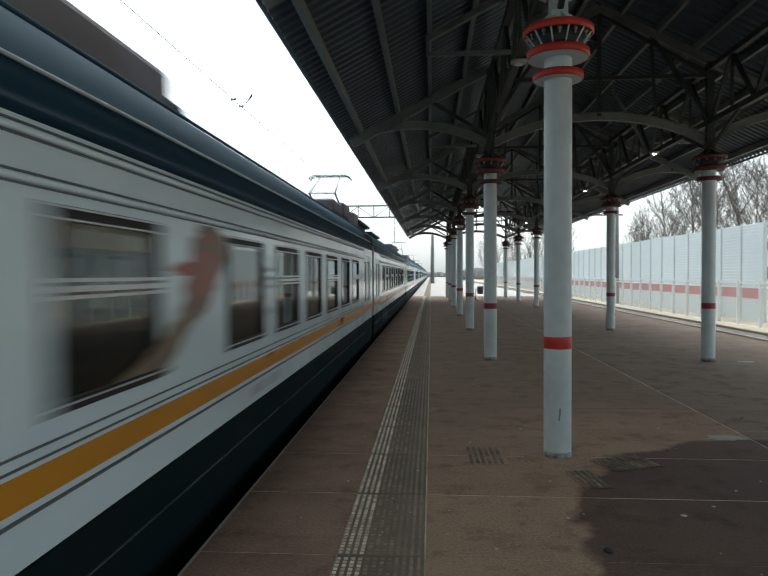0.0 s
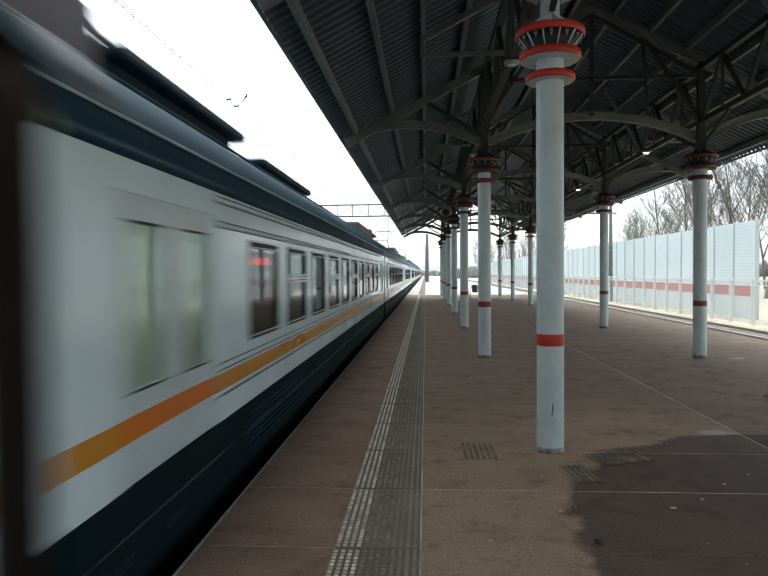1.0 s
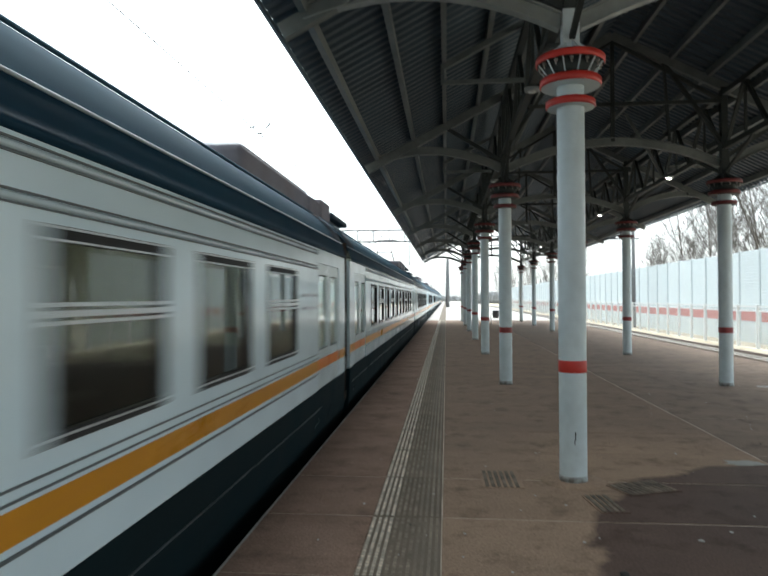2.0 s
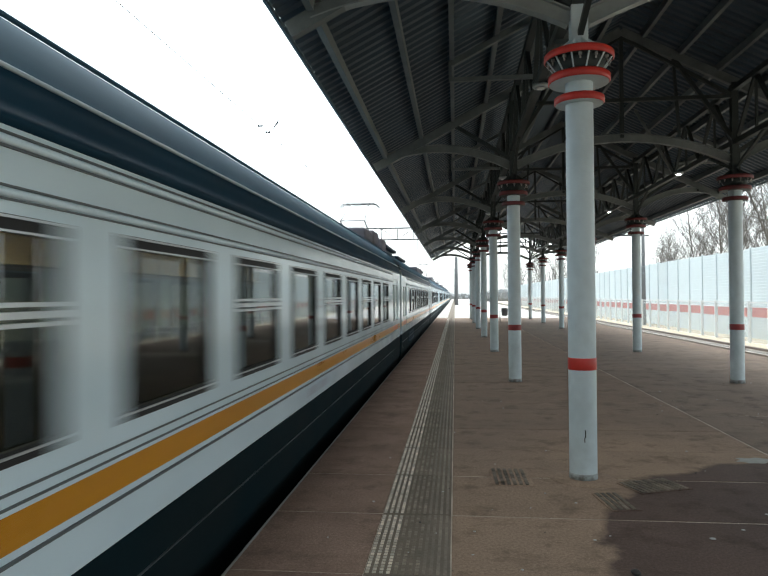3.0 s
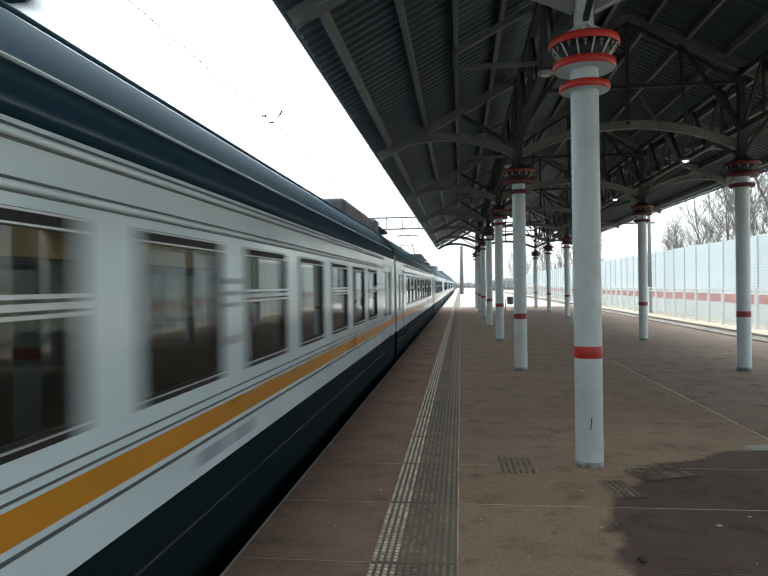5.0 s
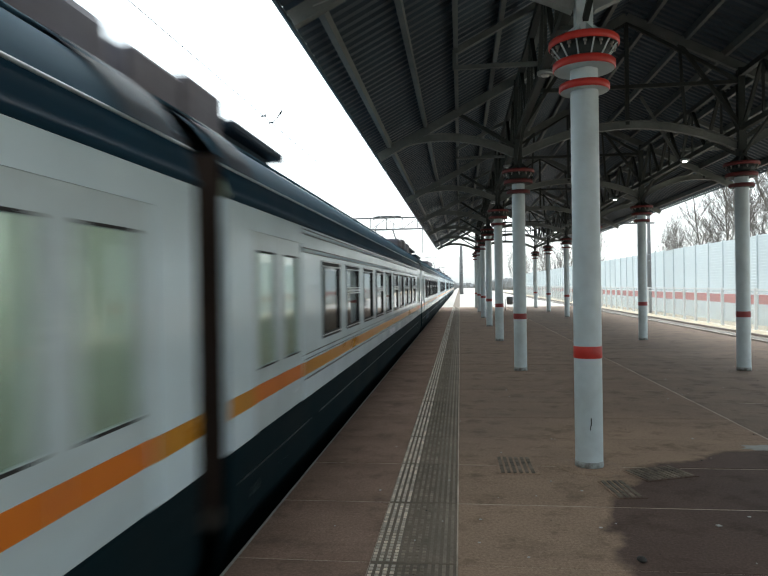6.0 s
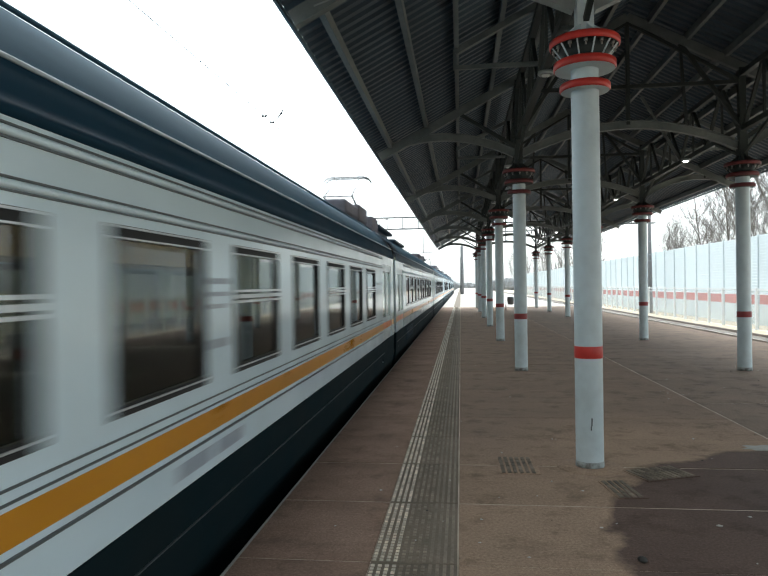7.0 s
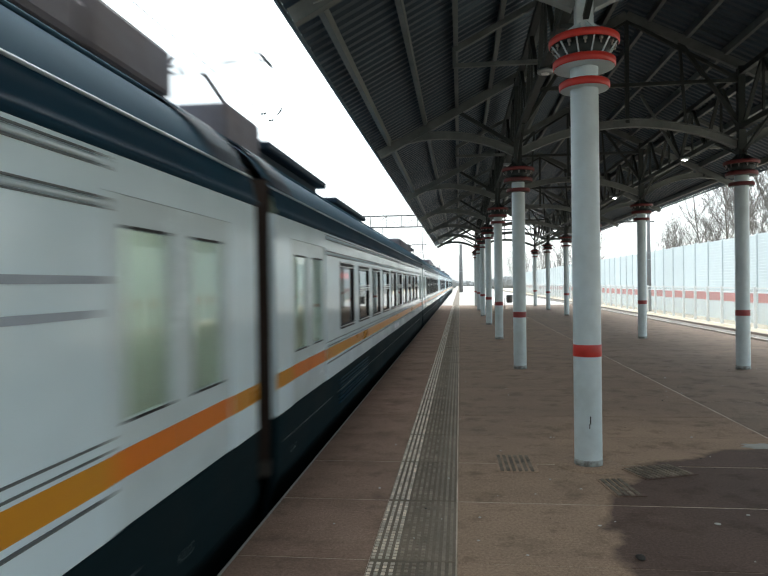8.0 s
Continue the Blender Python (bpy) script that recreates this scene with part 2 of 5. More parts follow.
M = dict(
    paving=material("brown_paving", (0.285, 0.2, 0.147), 0.9, grain=45, patch=0.8, spread=0.42, bump=0.22, tint=(0.225, 0.16, 0.12), shade=0.05, spec=0.08, blotch=0.36),
    edging=material("edge_paving", (0.305, 0.205, 0.155), 0.9, grain=45, patch=1.1, spread=0.4, bump=0.22, tint=(0.2, 0.132, 0.1), shade=0.06, spec=0.08, blotch=0.3),
    asphalt=material("worn_paving", (0.25, 0.182, 0.138), 0.9, grain=45, patch=0.45, spread=0.45, bump=0.22, tint=(0.17, 0.126, 0.1), shade=0.05, spec=0.08, blotch=0.42),
    bed=material("joint_mortar", (0.74, 0.6, 0.47), 0.9, grain=40, patch=1.4, spread=0.3, tint=(0.36, 0.28, 0.21)),
    tactile=material("tactile_concrete", (0.225, 0.182, 0.143), 0.85, grain=60, patch=2.0, spread=0.3, shade=0.16, spec=0.1),
    worn=material("worn_white_paint", (0.8, 0.7, 0.57), 0.7, grain=45, patch=3.0, spread=0.35, tint=(0.48, 0.4, 0.31), island=0.3),
    ribs=material("tactile_rib", (0.37, 0.3, 0.23), 0.8, grain=45, patch=1.2, spread=0.35, tint=(0.2, 0.165, 0.13), island=0.2, spec=0.1),
    grating=material("guide_paver", (0.25, 0.2, 0.155), 0.85, grain=45, patch=3.0, spread=0.35, tint=(0.12, 0.1, 0.08), island=0.2, spec=0.1),
    concrete=material("platform_concrete", (0.42, 0.4, 0.36), 0.9, grain=25, patch=0.6, spread=0.2, bump=0.3),
    plaster=material("dull_plaster", (0.22, 0.2, 0.18), 0.9, grain=20, patch=0.7, spread=0.2, bump=0.2),
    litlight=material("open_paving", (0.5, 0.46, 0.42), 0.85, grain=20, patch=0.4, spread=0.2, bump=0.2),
    gravel=material("ballast_stone", (0.26, 0.23, 0.19), 0.95, grain=14, patch=0.8, spread=0.5, bump=0.9, tint=(0.15, 0.13, 0.11)),
    earth=material("sandy_ground", (0.42, 0.34, 0.25), 0.95, grain=6, patch=0.15, spread=0.3, bump=0.5, tint=(0.26, 0.24, 0.16)),
    rail=material("rail_steel", (0.33, 0.27, 0.23), 0.4, 0.7, grain=20, patch=2, spread=0.25),
    sleeper=material("sleeper_concrete", (0.34, 0.31, 0.27), 0.9, grain=18, patch=1.2, spread=0.3),
    column=material("grey_column_paint", (0.65, 0.73, 0.75), 0.42, grain=9, patch=2.2, spread=0.08, bump=0.05, tint=(0.55, 0.62, 0.63), shade=0.04),
    red=material("red_paint", (0.64, 0.04, 0.028), 0.42, grain=14, patch=4, spread=0.14, bump=0.06, tint=(0.5, 0.036, 0.026)),
    # the two darker reds: duller paint with under-canopy shade mixed in
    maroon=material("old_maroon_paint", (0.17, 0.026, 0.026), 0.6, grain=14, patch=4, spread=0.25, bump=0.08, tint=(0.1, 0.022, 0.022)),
    shadeband=material("dull_red_paint", (0.32, 0.04, 0.038), 0.5, grain=14, patch=4, spread=0.2, bump=0.06, tint=(0.24, 0.035, 0.033)),
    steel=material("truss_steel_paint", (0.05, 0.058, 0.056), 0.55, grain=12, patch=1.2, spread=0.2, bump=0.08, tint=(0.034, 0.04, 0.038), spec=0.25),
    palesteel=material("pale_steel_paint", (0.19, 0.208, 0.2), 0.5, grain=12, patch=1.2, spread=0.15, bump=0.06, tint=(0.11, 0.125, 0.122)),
    # paler copy of the steel paint for the light on the near truss
    litsteel=material("pale_arch_paint", (0.32, 0.345, 0.33), 0.5, grain=12, patch=1.2, spread=0.15, bump=0.06, tint=(0.23, 0.25, 0.24)),
    sheet=material("corrugated_sheet", (0.07, 0.105, 0.135), 0.42, 0.3, grain=9, patch=0.5, spread=0.15, bump=0.04, tint=(0.05, 0.075, 0.095)),
    bolt=material("bolt_steel", (0.45, 0.43, 0.4), 0.4, 0.8, grain=40, patch=10, spread=0.2),
    white=material("train_white_paint", (0.73, 0.86, 0.915), 0.15, grain=6, patch=1.1, spread=0.06, bump=0.015, tint=(0.65, 0.775, 0.83)),
    door=material("train_door_paint", (0.62, 0.72, 0.745), 0.25, grain=6, patch=1.6, spread=0.06, bump=0.02, tint=(0.52, 0.6, 0.62)),
    orange=material("train_orange_stripe", (0.62, 0.265, 0.012), 0.3, grain=6, patch=1.0, spread=0.08, bump=0.02, tint=(0.54, 0.23, 0.012)),
    dooror=material("train_door_stripe", (0.72, 0.19, 0.012), 0.3, grain=6, patch=1.0, spread=0.08, bump=0.02),
    skirt=material("train_dark_skirt", (0.006, 0.018, 0.023), 0.75, grain=12, patch=1.0, spread=0.25, bump=0.05, tint=(0.01, 0.018, 0.02), spec=0.05),
    roofside=material("train_roof_side", (0.012, 0.044, 0.074), 0.5, grain=8, patch=0.9, spread=0.2, bump=0.03, tint=(0.012, 0.036, 0.06), spec=0.06),
    rooftop=material("train_roof_paint", (0.066, 0.118, 0.158), 0.5, grain=8, patch=0.8, spread=0.2, bump=0.02, tint=(0.055, 0.1, 0.136), spec=0.004),
    roofbox=material("roof_equipment_paint", (0.17, 0.17, 0.2), 0.7, grain=10, patch=1.2, spread=0.25, tint=(0.14, 0.125, 0.13), spec=0.05),
    roofdark=material("roof_hood_dark", (0.018, 0.032, 0.05), 0.6, grain=10, patch=1.2, spread=0.25, spec=0.15),
    rib=material("train_seam_dark", (0.1, 0.115, 0.12), 0.45, grain=8, patch=1.5, spread=0.15),
    skirtedge=material("skirt_edge_grey", (0.09, 0.105, 0.11), 0.5, grain=8, patch=1.5, spread=0.2),
    gutter=material("rain_strip_blue", (0.42, 0.5, 0.54), 0.4, grain=8, patch=1.5, spread=0.15),
    rubber=material("black_rubber", (0.012, 0.012, 0.012), 0.7, grain=20, patch=3, spread=0.3),
    rust=material("gangway_brown", (0.04, 0.024, 0.016), 0.85, grain=20, patch=3, spread=0.3),
    alu=material("window_aluminium", (0.55, 0.58, 0.59), 0.35, 0.6, grain=20, patch=3, spread=0.08, bump=0.0),
    pane=glass("train_glass", (0.46, 0.48, 0.45), 0.92),
    doorpane=glass("door_glass", (0.9, 0.95, 0.9), 0.95),
    tan=material("interior_tan_panel", (0.55, 0.36, 0.16), 0.5, grain=10, patch=1.5, spread=0.12, bump=0.02, tint=(0.45, 0.31, 0.16)),
    cream=material("interior_cream", (0.34, 0.35, 0.29), 0.5, grain=8, patch=1.0, spread=0.1, bump=0.0),
    green=material("vestibule_green", (0.68, 0.72, 0.66), 0.5, grain=8, patch=1.0, spread=0.1, bump=0.0),
    tubelight=glow("tube_light", (1.0, 0.95, 0.72), 3.2),
    hallway=glow("vestibule_light", (0.95, 1.0, 0.93), 6.5),
    seat=material("seat_dark", (0.04, 0.05, 0.055), 0.6, grain=20, patch=3, spread=0.2),
    floorin=material("interior_floor", (0.07, 0.06, 0.05), 0.7, grain=10, patch=2, spread=0.2),
    led=glow("red_led", (1.0, 0.05, 0.03), 2.2),
    ledback=material("sign_black", (0.01, 0.01, 0.01), 0.3, grain=10, patch=2, spread=0.1, bump=0),
    brown=material("decal_brown", (0.2, 0.098, 0.05), 0.4, grain=7, patch=3.5, spread=0.3, bump=0, tint=(0.13, 0.09, 0.05)),
    decolive=material("decal_olive", (0.17, 0.13, 0.08), 0.4, grain=7, patch=3.5, spread=0.35, bump=0, tint=(0.22, 0.16, 0.09)),
    decred=material("decal_red", (0.36, 0.085, 0.05), 0.4, grain=7, patch=5, spread=0.3, bump=0),
    decgrey=material("decal_grey", (0.36, 0.41, 0.47), 0.4, grain=7, patch=5, spread=0.2, bump=0),
    barrier=material("barrier_white", (0.8, 0.86, 0.865), 0.5, grain=5, patch=0.5, spread=0.05, bump=0.03, tint=(0.76, 0.82, 0.825), shade=0.03),
    barpost=material("barrier_post", (0.6, 0.66, 0.68), 0.5, grain=8, patch=1, spread=0.1),
    barred=material("barrier_red", (0.6, 0.17, 0.14), 0.5, grain=8, patch=1.5, spread=0.12, bump=0.02),
    fence=material("fence_white_paint", (0.85, 0.85, 0.83), 0.5, grain=10, patch=2, spread=0.06),
    sand=material("pale_sand", (0.62, 0.52, 0.38), 0.95, grain=9, patch=0.5, spread=0.25, bump=0.4, tint=(0.48, 0.4, 0.29)),
    mast=material("mast_concrete", (0.2, 0.2, 0.2), 0.85, grain=10, patch=1, spread=0.2),
    chipped=material("chipped_base_paint", (0.48, 0.53, 0.535), 0.6, grain=25, patch=14, spread=0.2, bump=0.2, tint=(0.2, 0.19, 0.17)),
    galv=material("galvanised_steel", (0.36, 0.38, 0.39), 0.5, 0.5, grain=10, patch=1, spread=0.15),
    wire=material("wire", (0.13, 0.13, 0.13), 0.6, 0.5, grain=10, patch=1, spread=0.1, bump=0),
    copper=material("contact_wire", (0.8, 0.79, 0.77), 0.5, 0.0, grain=10, patch=1, spread=0.1, bump=0),
    bark=material("bark", (0.16, 0.145, 0.135), 0.95, grain=9, patch=1.0, spread=0.35, bump=0.6, tint=(0.2, 0.175, 0.155)),
    twig=material("twigs", (0.17, 0.158, 0.15), 0.95, grain=9, patch=0.5, spread=0.25, bump=0),
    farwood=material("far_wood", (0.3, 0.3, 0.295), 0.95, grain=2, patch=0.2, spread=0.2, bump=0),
    lampoff=material("lamp_glass_off", (0.62, 0.64, 0.62), 0.35, grain=10, patch=3, spread=0.05, bump=0),
    lampon=glow("lamp_glass_on", (1.0, 0.97, 0.9), 9.0),
    binm=material("bin_grey", (0.22, 0.22, 0.22), 0.6, grain=10, patch=2, spread=0.2),
    litter=material("litter", (0.6, 0.58, 0.54), 0.8, grain=30, patch=4, spread=0.2),
    pebble=material("pebble_dark", (0.05, 0.045, 0.04), 0.8, grain=30, patch=4, spread=0.3),
)
panel = bpy.data.materials.new("clear_fence_panel")
panel.use_nodes = True
pn, pl = panel.node_tree.nodes, panel.node_tree.links
pn.clear()
po, pm, pt, pd = (pn.new("ShaderNode" + k) for k in ("OutputMaterial", "MixShader", "BsdfTransparent", "BsdfPrincipled"))
pm.inputs[0].default_value = 0.16
pd.inputs["Base Color"].default_value, pd.inputs["Roughness"].default_value = (0.72, 0.74, 0.73, 1), 0.2
pl.new(pt.outputs[0], pm.inputs[1])
pl.new(pd.outputs[0], pm.inputs[2])
pl.new(pm.outputs[0], po.inputs["Surface"])
M["panel"] = panel
WET = [(3.4, 4.45, 2.38, 2.65), (2.7, 3.6, 1.75, 2.2), (6.3, 4.2, 3.0, 2.3), (5.6, 9.0, 1.1, 0.7)]
PALE_SPOTS = [(0.9, 4.6, 2.2, 3.2), (2.3, 7.0, 2.2, 2.0)]
# paler, slightly yellow paving near the first column, with soft edges
damp_or_pale(M["paving"], PALE_SPOTS, (1.3, 1.27, 1.2), 0.9, 0.6)
damp_or_pale(M["paving"], WET, (0.36, 0.345, 0.39), 0.7)
damp_or_pale(M["asphalt"], WET, (0.36, 0.345, 0.39), 0.7)


# ---- mesh helpers ----
def box(bm, x0, x1, y0, y1, z0, z1):
    v = [bm.verts.new((x, y, z)) for z in (z0, z1) for x, y in ((x0, y0), (x1, y0), (x1, y1), (x0, y1))]
    for f in ((3, 2, 1, 0), (4, 5, 6, 7), (0, 1, 5, 4), (1, 2, 6, 5), (2, 3, 7, 6), (3, 0, 4, 7)):
        bm.faces.new([v[i] for i in f])
    return v


def boxes(*b):
    bm = bmesh.new()
    for c in b:
        box(bm, *c)
    return bm


def soft_box(x0, x1, y0, y1, z0, z1, r=0.01, seg=2):
    bm = boxes((x0, x1, y0, y1, z0, z1))
    bmesh.ops.bevel(bm, geom=bm.edges[:], offset=r, segments=seg, affect="EDGES", profile=0.5)
    return bm


def beam(bm, a, b, w, h, up=(0, 0, 1)):
    """A straight bar of section w x h from a to b."""
    a, b = Vector(a), Vector(b)
    d = (b - a).normalized()
    s = d.cross(Vector(up))
    s = s.normalized() if s.length > 1e-4 else Vector((1, 0, 0))
    u = s.cross(d)
    ring = [[bm.verts.new(p + s * (i * w / 2) + u * (j * h / 2)) for i, j in ((-1, -1), (1, -1), (1, 1), (-1, 1))] for p in (a, b)]
    for k in range(4):
        bm.faces.new((ring[0][k], ring[0][(k + 1) % 4], ring[1][(k + 1) % 4], ring[1][k]))
    bm.faces.new(ring[0][::-1])
    bm.faces.new(ring[1])


def lathe(bm, profile, seg=32, cx=0.0, cy=0.0):
    """A turned body from (radius, z) pairs, closed at both ends."""
    rings = [[bm.verts.new((cx + r * math.cos(k * math.tau / seg), cy + r * math.sin(k * math.tau / seg), z)) for k in range(seg)] for r, z in profile]
    for a, b in zip(rings, rings[1:]):
        for k in range(seg):
            f = bm.faces.new((a[k], a[(k + 1) % seg], b[(k + 1) % seg], b[k]))
            f.smooth = True
    bm.faces.new(rings[0][::-1])
    bm.faces.new(rings[-1])


def tube(bm, pts, r, seg=6):
    """A round bar through points; r is one radius or one per point."""
    pts = [Vector(p) for p in pts]
    rs = r if isinstance(r, (list, tuple)) else [r] * len(pts)
    rings = []
    for i, p in enumerate(pts):
        d = (pts[min(i + 1, len(pts) - 1)] - pts[max(i - 1, 0)]).normalized()
        s = d.cross(Vector((0, 0, 1)) if abs(d.z) < 0.95 else Vector((1, 0, 0))).normalized()
        u = s.cross(d)
        rings.append([bm.verts.new(p + (s * math.cos(k * math.tau / seg) + u * math.sin(k * math.tau / seg)) * rs[i]) for k in range(seg)])
    for a, b in zip(rings, rings[1:]):
        for k in range(seg):
            f = bm.faces.new((a[k], a[(k + 1) % seg], b[(k + 1) % seg], b[k]))
            f.smooth = True
    bm.faces.new(rings[0][::-1])
    bm.faces.new(rings[-1])


def extrude_y(bm, profile, y0, y1, closed=True, smooth=False):
    """A profile of (x, z) pairs drawn along y."""
    a = [bm.verts.new((x, y0, z)) for x, z in profile]
    b = [bm.verts.new((x, y1, z)) for x, z in profile]
    n = len(profile)
    for k in range(n if closed else n - 1):
        f = bm.faces.new((a[k], a[(k + 1) % n], b[(k + 1) % n], b[k]))
        f.smooth = smooth
    if closed:
        bm.faces.new(a[::-1])
        bm.faces.new(b)


def mesh_of(name, bm, mats):
    bmesh.ops.recalc_face_normals(bm, faces=bm.faces)
    me = bpy.data.meshes.new(name)
    bm.to_mesh(me)
    bm.free()
    for m in mats if isinstance(mats, (list, tuple)) else [mats]:
        me.materials.append(m)
    return me


def part(name, bm, mat, parent=None, label="", at=None):
    ob = new(name, mesh_of(name, bm, mat))
    if parent:
        ob.parent = parent
    if at:
        ob.matrix_basis = pose(*at)
    return tagged(ob, label) if label else ob


def again(ob, parent, at):
    """One more piece on the same mesh."""
    c = new(ob.name.split(".")[0], ob.data)
    c.parent = parent
    c.matrix_basis = pose(*at)
    if "label" in ob:
        c["label"] = ob["label"]
    return c


def thing(name, label, category, group="", kind="", at=(0, 0, 0)):
    ob = new(name)
    ob.empty_display_size = 0.2
    ob.matrix_basis = pose(*at)
    return tagged(ob, label, category, group, kind)


def setting(name, bm, mat, label, category):
    return tagged(part(name, bm, mat), label, category, kind="structure")


# ---- ground, tracks, platform ----
EDGE_L, EDGE_R, MID = -1.39, 8.2, 3.28
FAR = 330.0
bm = bmesh.new()
ring = [bm.verts.new(p) for p in ((-2500, -400, -1.62), (2500, -400, -1.62), (2500, 4500, -1.62), (-2500, 4500, -1.62))]
bm.faces.new(ring)
setting("ground", bm, M["earth"], "sandy trackside ground with dry grass and gravel", "ground")

TRAIN_X = -3.32
TRACKS = (TRAIN_X, -7.6, 10.15, 14.75)
for i, x in enumerate(TRACKS):
    bm = bmesh.new()
    extrude_y(bm, [(x - 2.0, -1.6), (x - 1.5, -1.3), (x + 1.5, -1.3), (x + 2.0, -1.6)], -40, FAR + 300)
    setting(f"ballast_{i + 1}", bm, M["gravel"], "grey-brown crushed stone ballast bed under a railway track", "ballast")
RAILP = [(-0.075, -0.18), (0.075, -0.18), (0.075, -0.165), (0.012, -0.14), (0.012, -0.045), (0.036, -0.035), (0.036, -0.004), (0.03, 0.0), (-0.03, 0.0), (-0.036, -0.004), (-0.036, -0.035), (-0.012, -0.045), (-0.012, -0.14), (-0.075, -0.165)]
for x in TRACKS:
    track = thing("railway_track", "broad-gauge railway track, worn steel rails on concrete sleepers", "track", "railway tracks", at=(x, 0, -1.1))
    for s in (-0.76, 0.76):
        bm = bmesh.new()
        extrude_y(bm, [(s + px, pz) for px, pz in RAILP], -40, FAR + 300)
        part("rail", bm, M["rail"], track)
    bm = bmesh.new()
    for k in range(-40, 420):
        y = k * 0.55 + random.uniform(-0.02, 0.02)
        box(bm, -1.3, 1.3, y - 0.12, y + 0.12, -0.34, -0.16)
    tagged(part("sleeper_bed", bm, M["sleeper"], track), kind="stuff")

platform = thing("platform", "long raised station platform with brown paving and pale joints", "platform", kind="structure")
bm = boxes((EDGE_L, EDGE_R, -30, 50.2, -0.35, -0.004), (EDGE_L + 0.35, EDGE_R - 0.35, -30, FAR, -1.6, -0.35))
part("platform_base", bm, M["bed"], platform, "pale mortar bed and concrete base of the platform")
# uncovered paving: light concrete, its colour raised for the open daylight
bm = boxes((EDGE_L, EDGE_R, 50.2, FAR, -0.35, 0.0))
part("open_platform", bm, M["litlight"], platform, "light paving of the uncovered platform, brightened for daylight")
bm = boxes((-0.531, -0.006, 50.4, FAR, -0.02, 0.006))
part("open_tactile_strip", bm, M["tactile"], platform, "worn tactile strip")

# unseen plain wall added behind the camera to block low light from there
bm = boxes((EDGE_L + 0.6, EDGE_R - 0.6, -10.3, -10.0, 0.0, 4.6))
setting("wall_south", bm, M["plaster"], "added unseen plain grey wall blocking light along the platform", "wall")

# ---- canopy: columns, frames, roof ----
ROW_Y0, ROW_L, ROW_N = 6.35, 6.9, 7
XA, XR = 1.2, 5.35
ROOF_Y0, ROOF_Y1 = -1.7, 48.9
EAVE_L, EAVE_R, RIDGE = (-1.64, 4.42), (8.0, 4.58), (MID, 6.98)


def roof_z(x):
    a, b = (EAVE_L, RIDGE) if x < MID else (EAVE_R, RIDGE)
    return a[1] + (b[1] - a[1]) * (x - a[0]) / (b[0] - a[0])


def make_column(x, y, old):
    """A canopy column; old ones' reds and head mix duller paint with painted-in shade."""
    label = "pale grey steel canopy column, dull maroon rings, shade-darkened band and head" if old else "pale grey steel canopy column with red band and red ringed head"
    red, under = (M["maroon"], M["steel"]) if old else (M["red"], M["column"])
    col = thing("canopy_column", label, "column", "canopy columns", at=(x, y, 0))
    bm = bmesh.new()
    lathe(bm, [(0.1245, 0.0), (0.1245, 0.02), (0.1245, 0.04), (0.1245, 3.53), (0.1245, 3.87)], 36)
    part("shaft", bm, M["column"], col)
    bm = bmesh.new()
    lathe(bm, [(0.1255, 1.005), (0.1275, 1.01), (0.1275, 1.11), (0.1255, 1.115)], 36)
    part("band", bm, M["shadeband"] if old else M["red"], col, "painted red band")
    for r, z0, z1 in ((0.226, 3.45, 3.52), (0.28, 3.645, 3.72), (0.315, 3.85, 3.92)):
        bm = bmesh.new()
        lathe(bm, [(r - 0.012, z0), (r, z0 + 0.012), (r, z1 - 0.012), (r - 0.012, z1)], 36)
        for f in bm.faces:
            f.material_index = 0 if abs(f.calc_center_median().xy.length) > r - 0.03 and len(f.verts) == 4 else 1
        # the top ring's underside is dark steel on every column: shade as colour
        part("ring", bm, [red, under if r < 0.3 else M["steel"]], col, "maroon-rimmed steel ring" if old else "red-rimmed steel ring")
    # added dark cone stands in for the shade between the upper rings
    bm = bmesh.new()
    lathe(bm, [(0.13, 3.721), (0.17, 3.725), (0.25, 3.849)], 28)
    part("head_cone", bm, M["steel"], col, "added dark cone for the shade inside the column head")
    bm = bmesh.new()
    lathe(bm, [(0.1275, 0.0), (0.1275, 0.055), (0.1252, 0.065)], 36)
    part("base_collar", bm, M["chipped"], col, "chipped dirty paint at the foot")
    bm = bmesh.new()
    for k in range(12):
        a = k * math.tau / 12 + 0.13
        c, s = math.cos(a), math.sin(a)
        w = 0.006
        q = [(0.19, 3.72), (0.2, 3.72), (0.3, 3.85), (0.285, 3.85)]
        f0 = [bm.verts.new((r * c - w * s, r * s + w * c, z)) for r, z in q]
        f1 = [bm.verts.new((r * c + w * s, r * s - w * c, z)) for r, z in q]
        for i in range(4):
            bm.faces.new((f0[i], f0[(i + 1) % 4], f1[(i + 1) % 4], f1[i]))
        bm.faces.new(f0[::-1])
        bm.faces.new(f1)
    tagged(part("gussets", bm, under, col, "thin radial steel fins under the top ring"), kind="stuff")
    bm = bmesh.new()
    for k in range(12):
        a = (k + 0.5) * math.tau / 12 + 0.13
        lathe(bm, [(0.016, 3.825), (0.018, 3.83), (0.018, 3.85)], 6, 0.27 * math.cos(a), 0.27 * math.sin(a))
        lathe(bm, [(0.008, 3.795), (0.009, 3.825)], 6, 0.27 * math.cos(a), 0.27 * math.sin(a))
    tagged(part("bolts", bm, M["bolt"], col, "bare steel bolts"), kind="stuff")
    return col


near = make_column(XA, ROW_Y0, False)
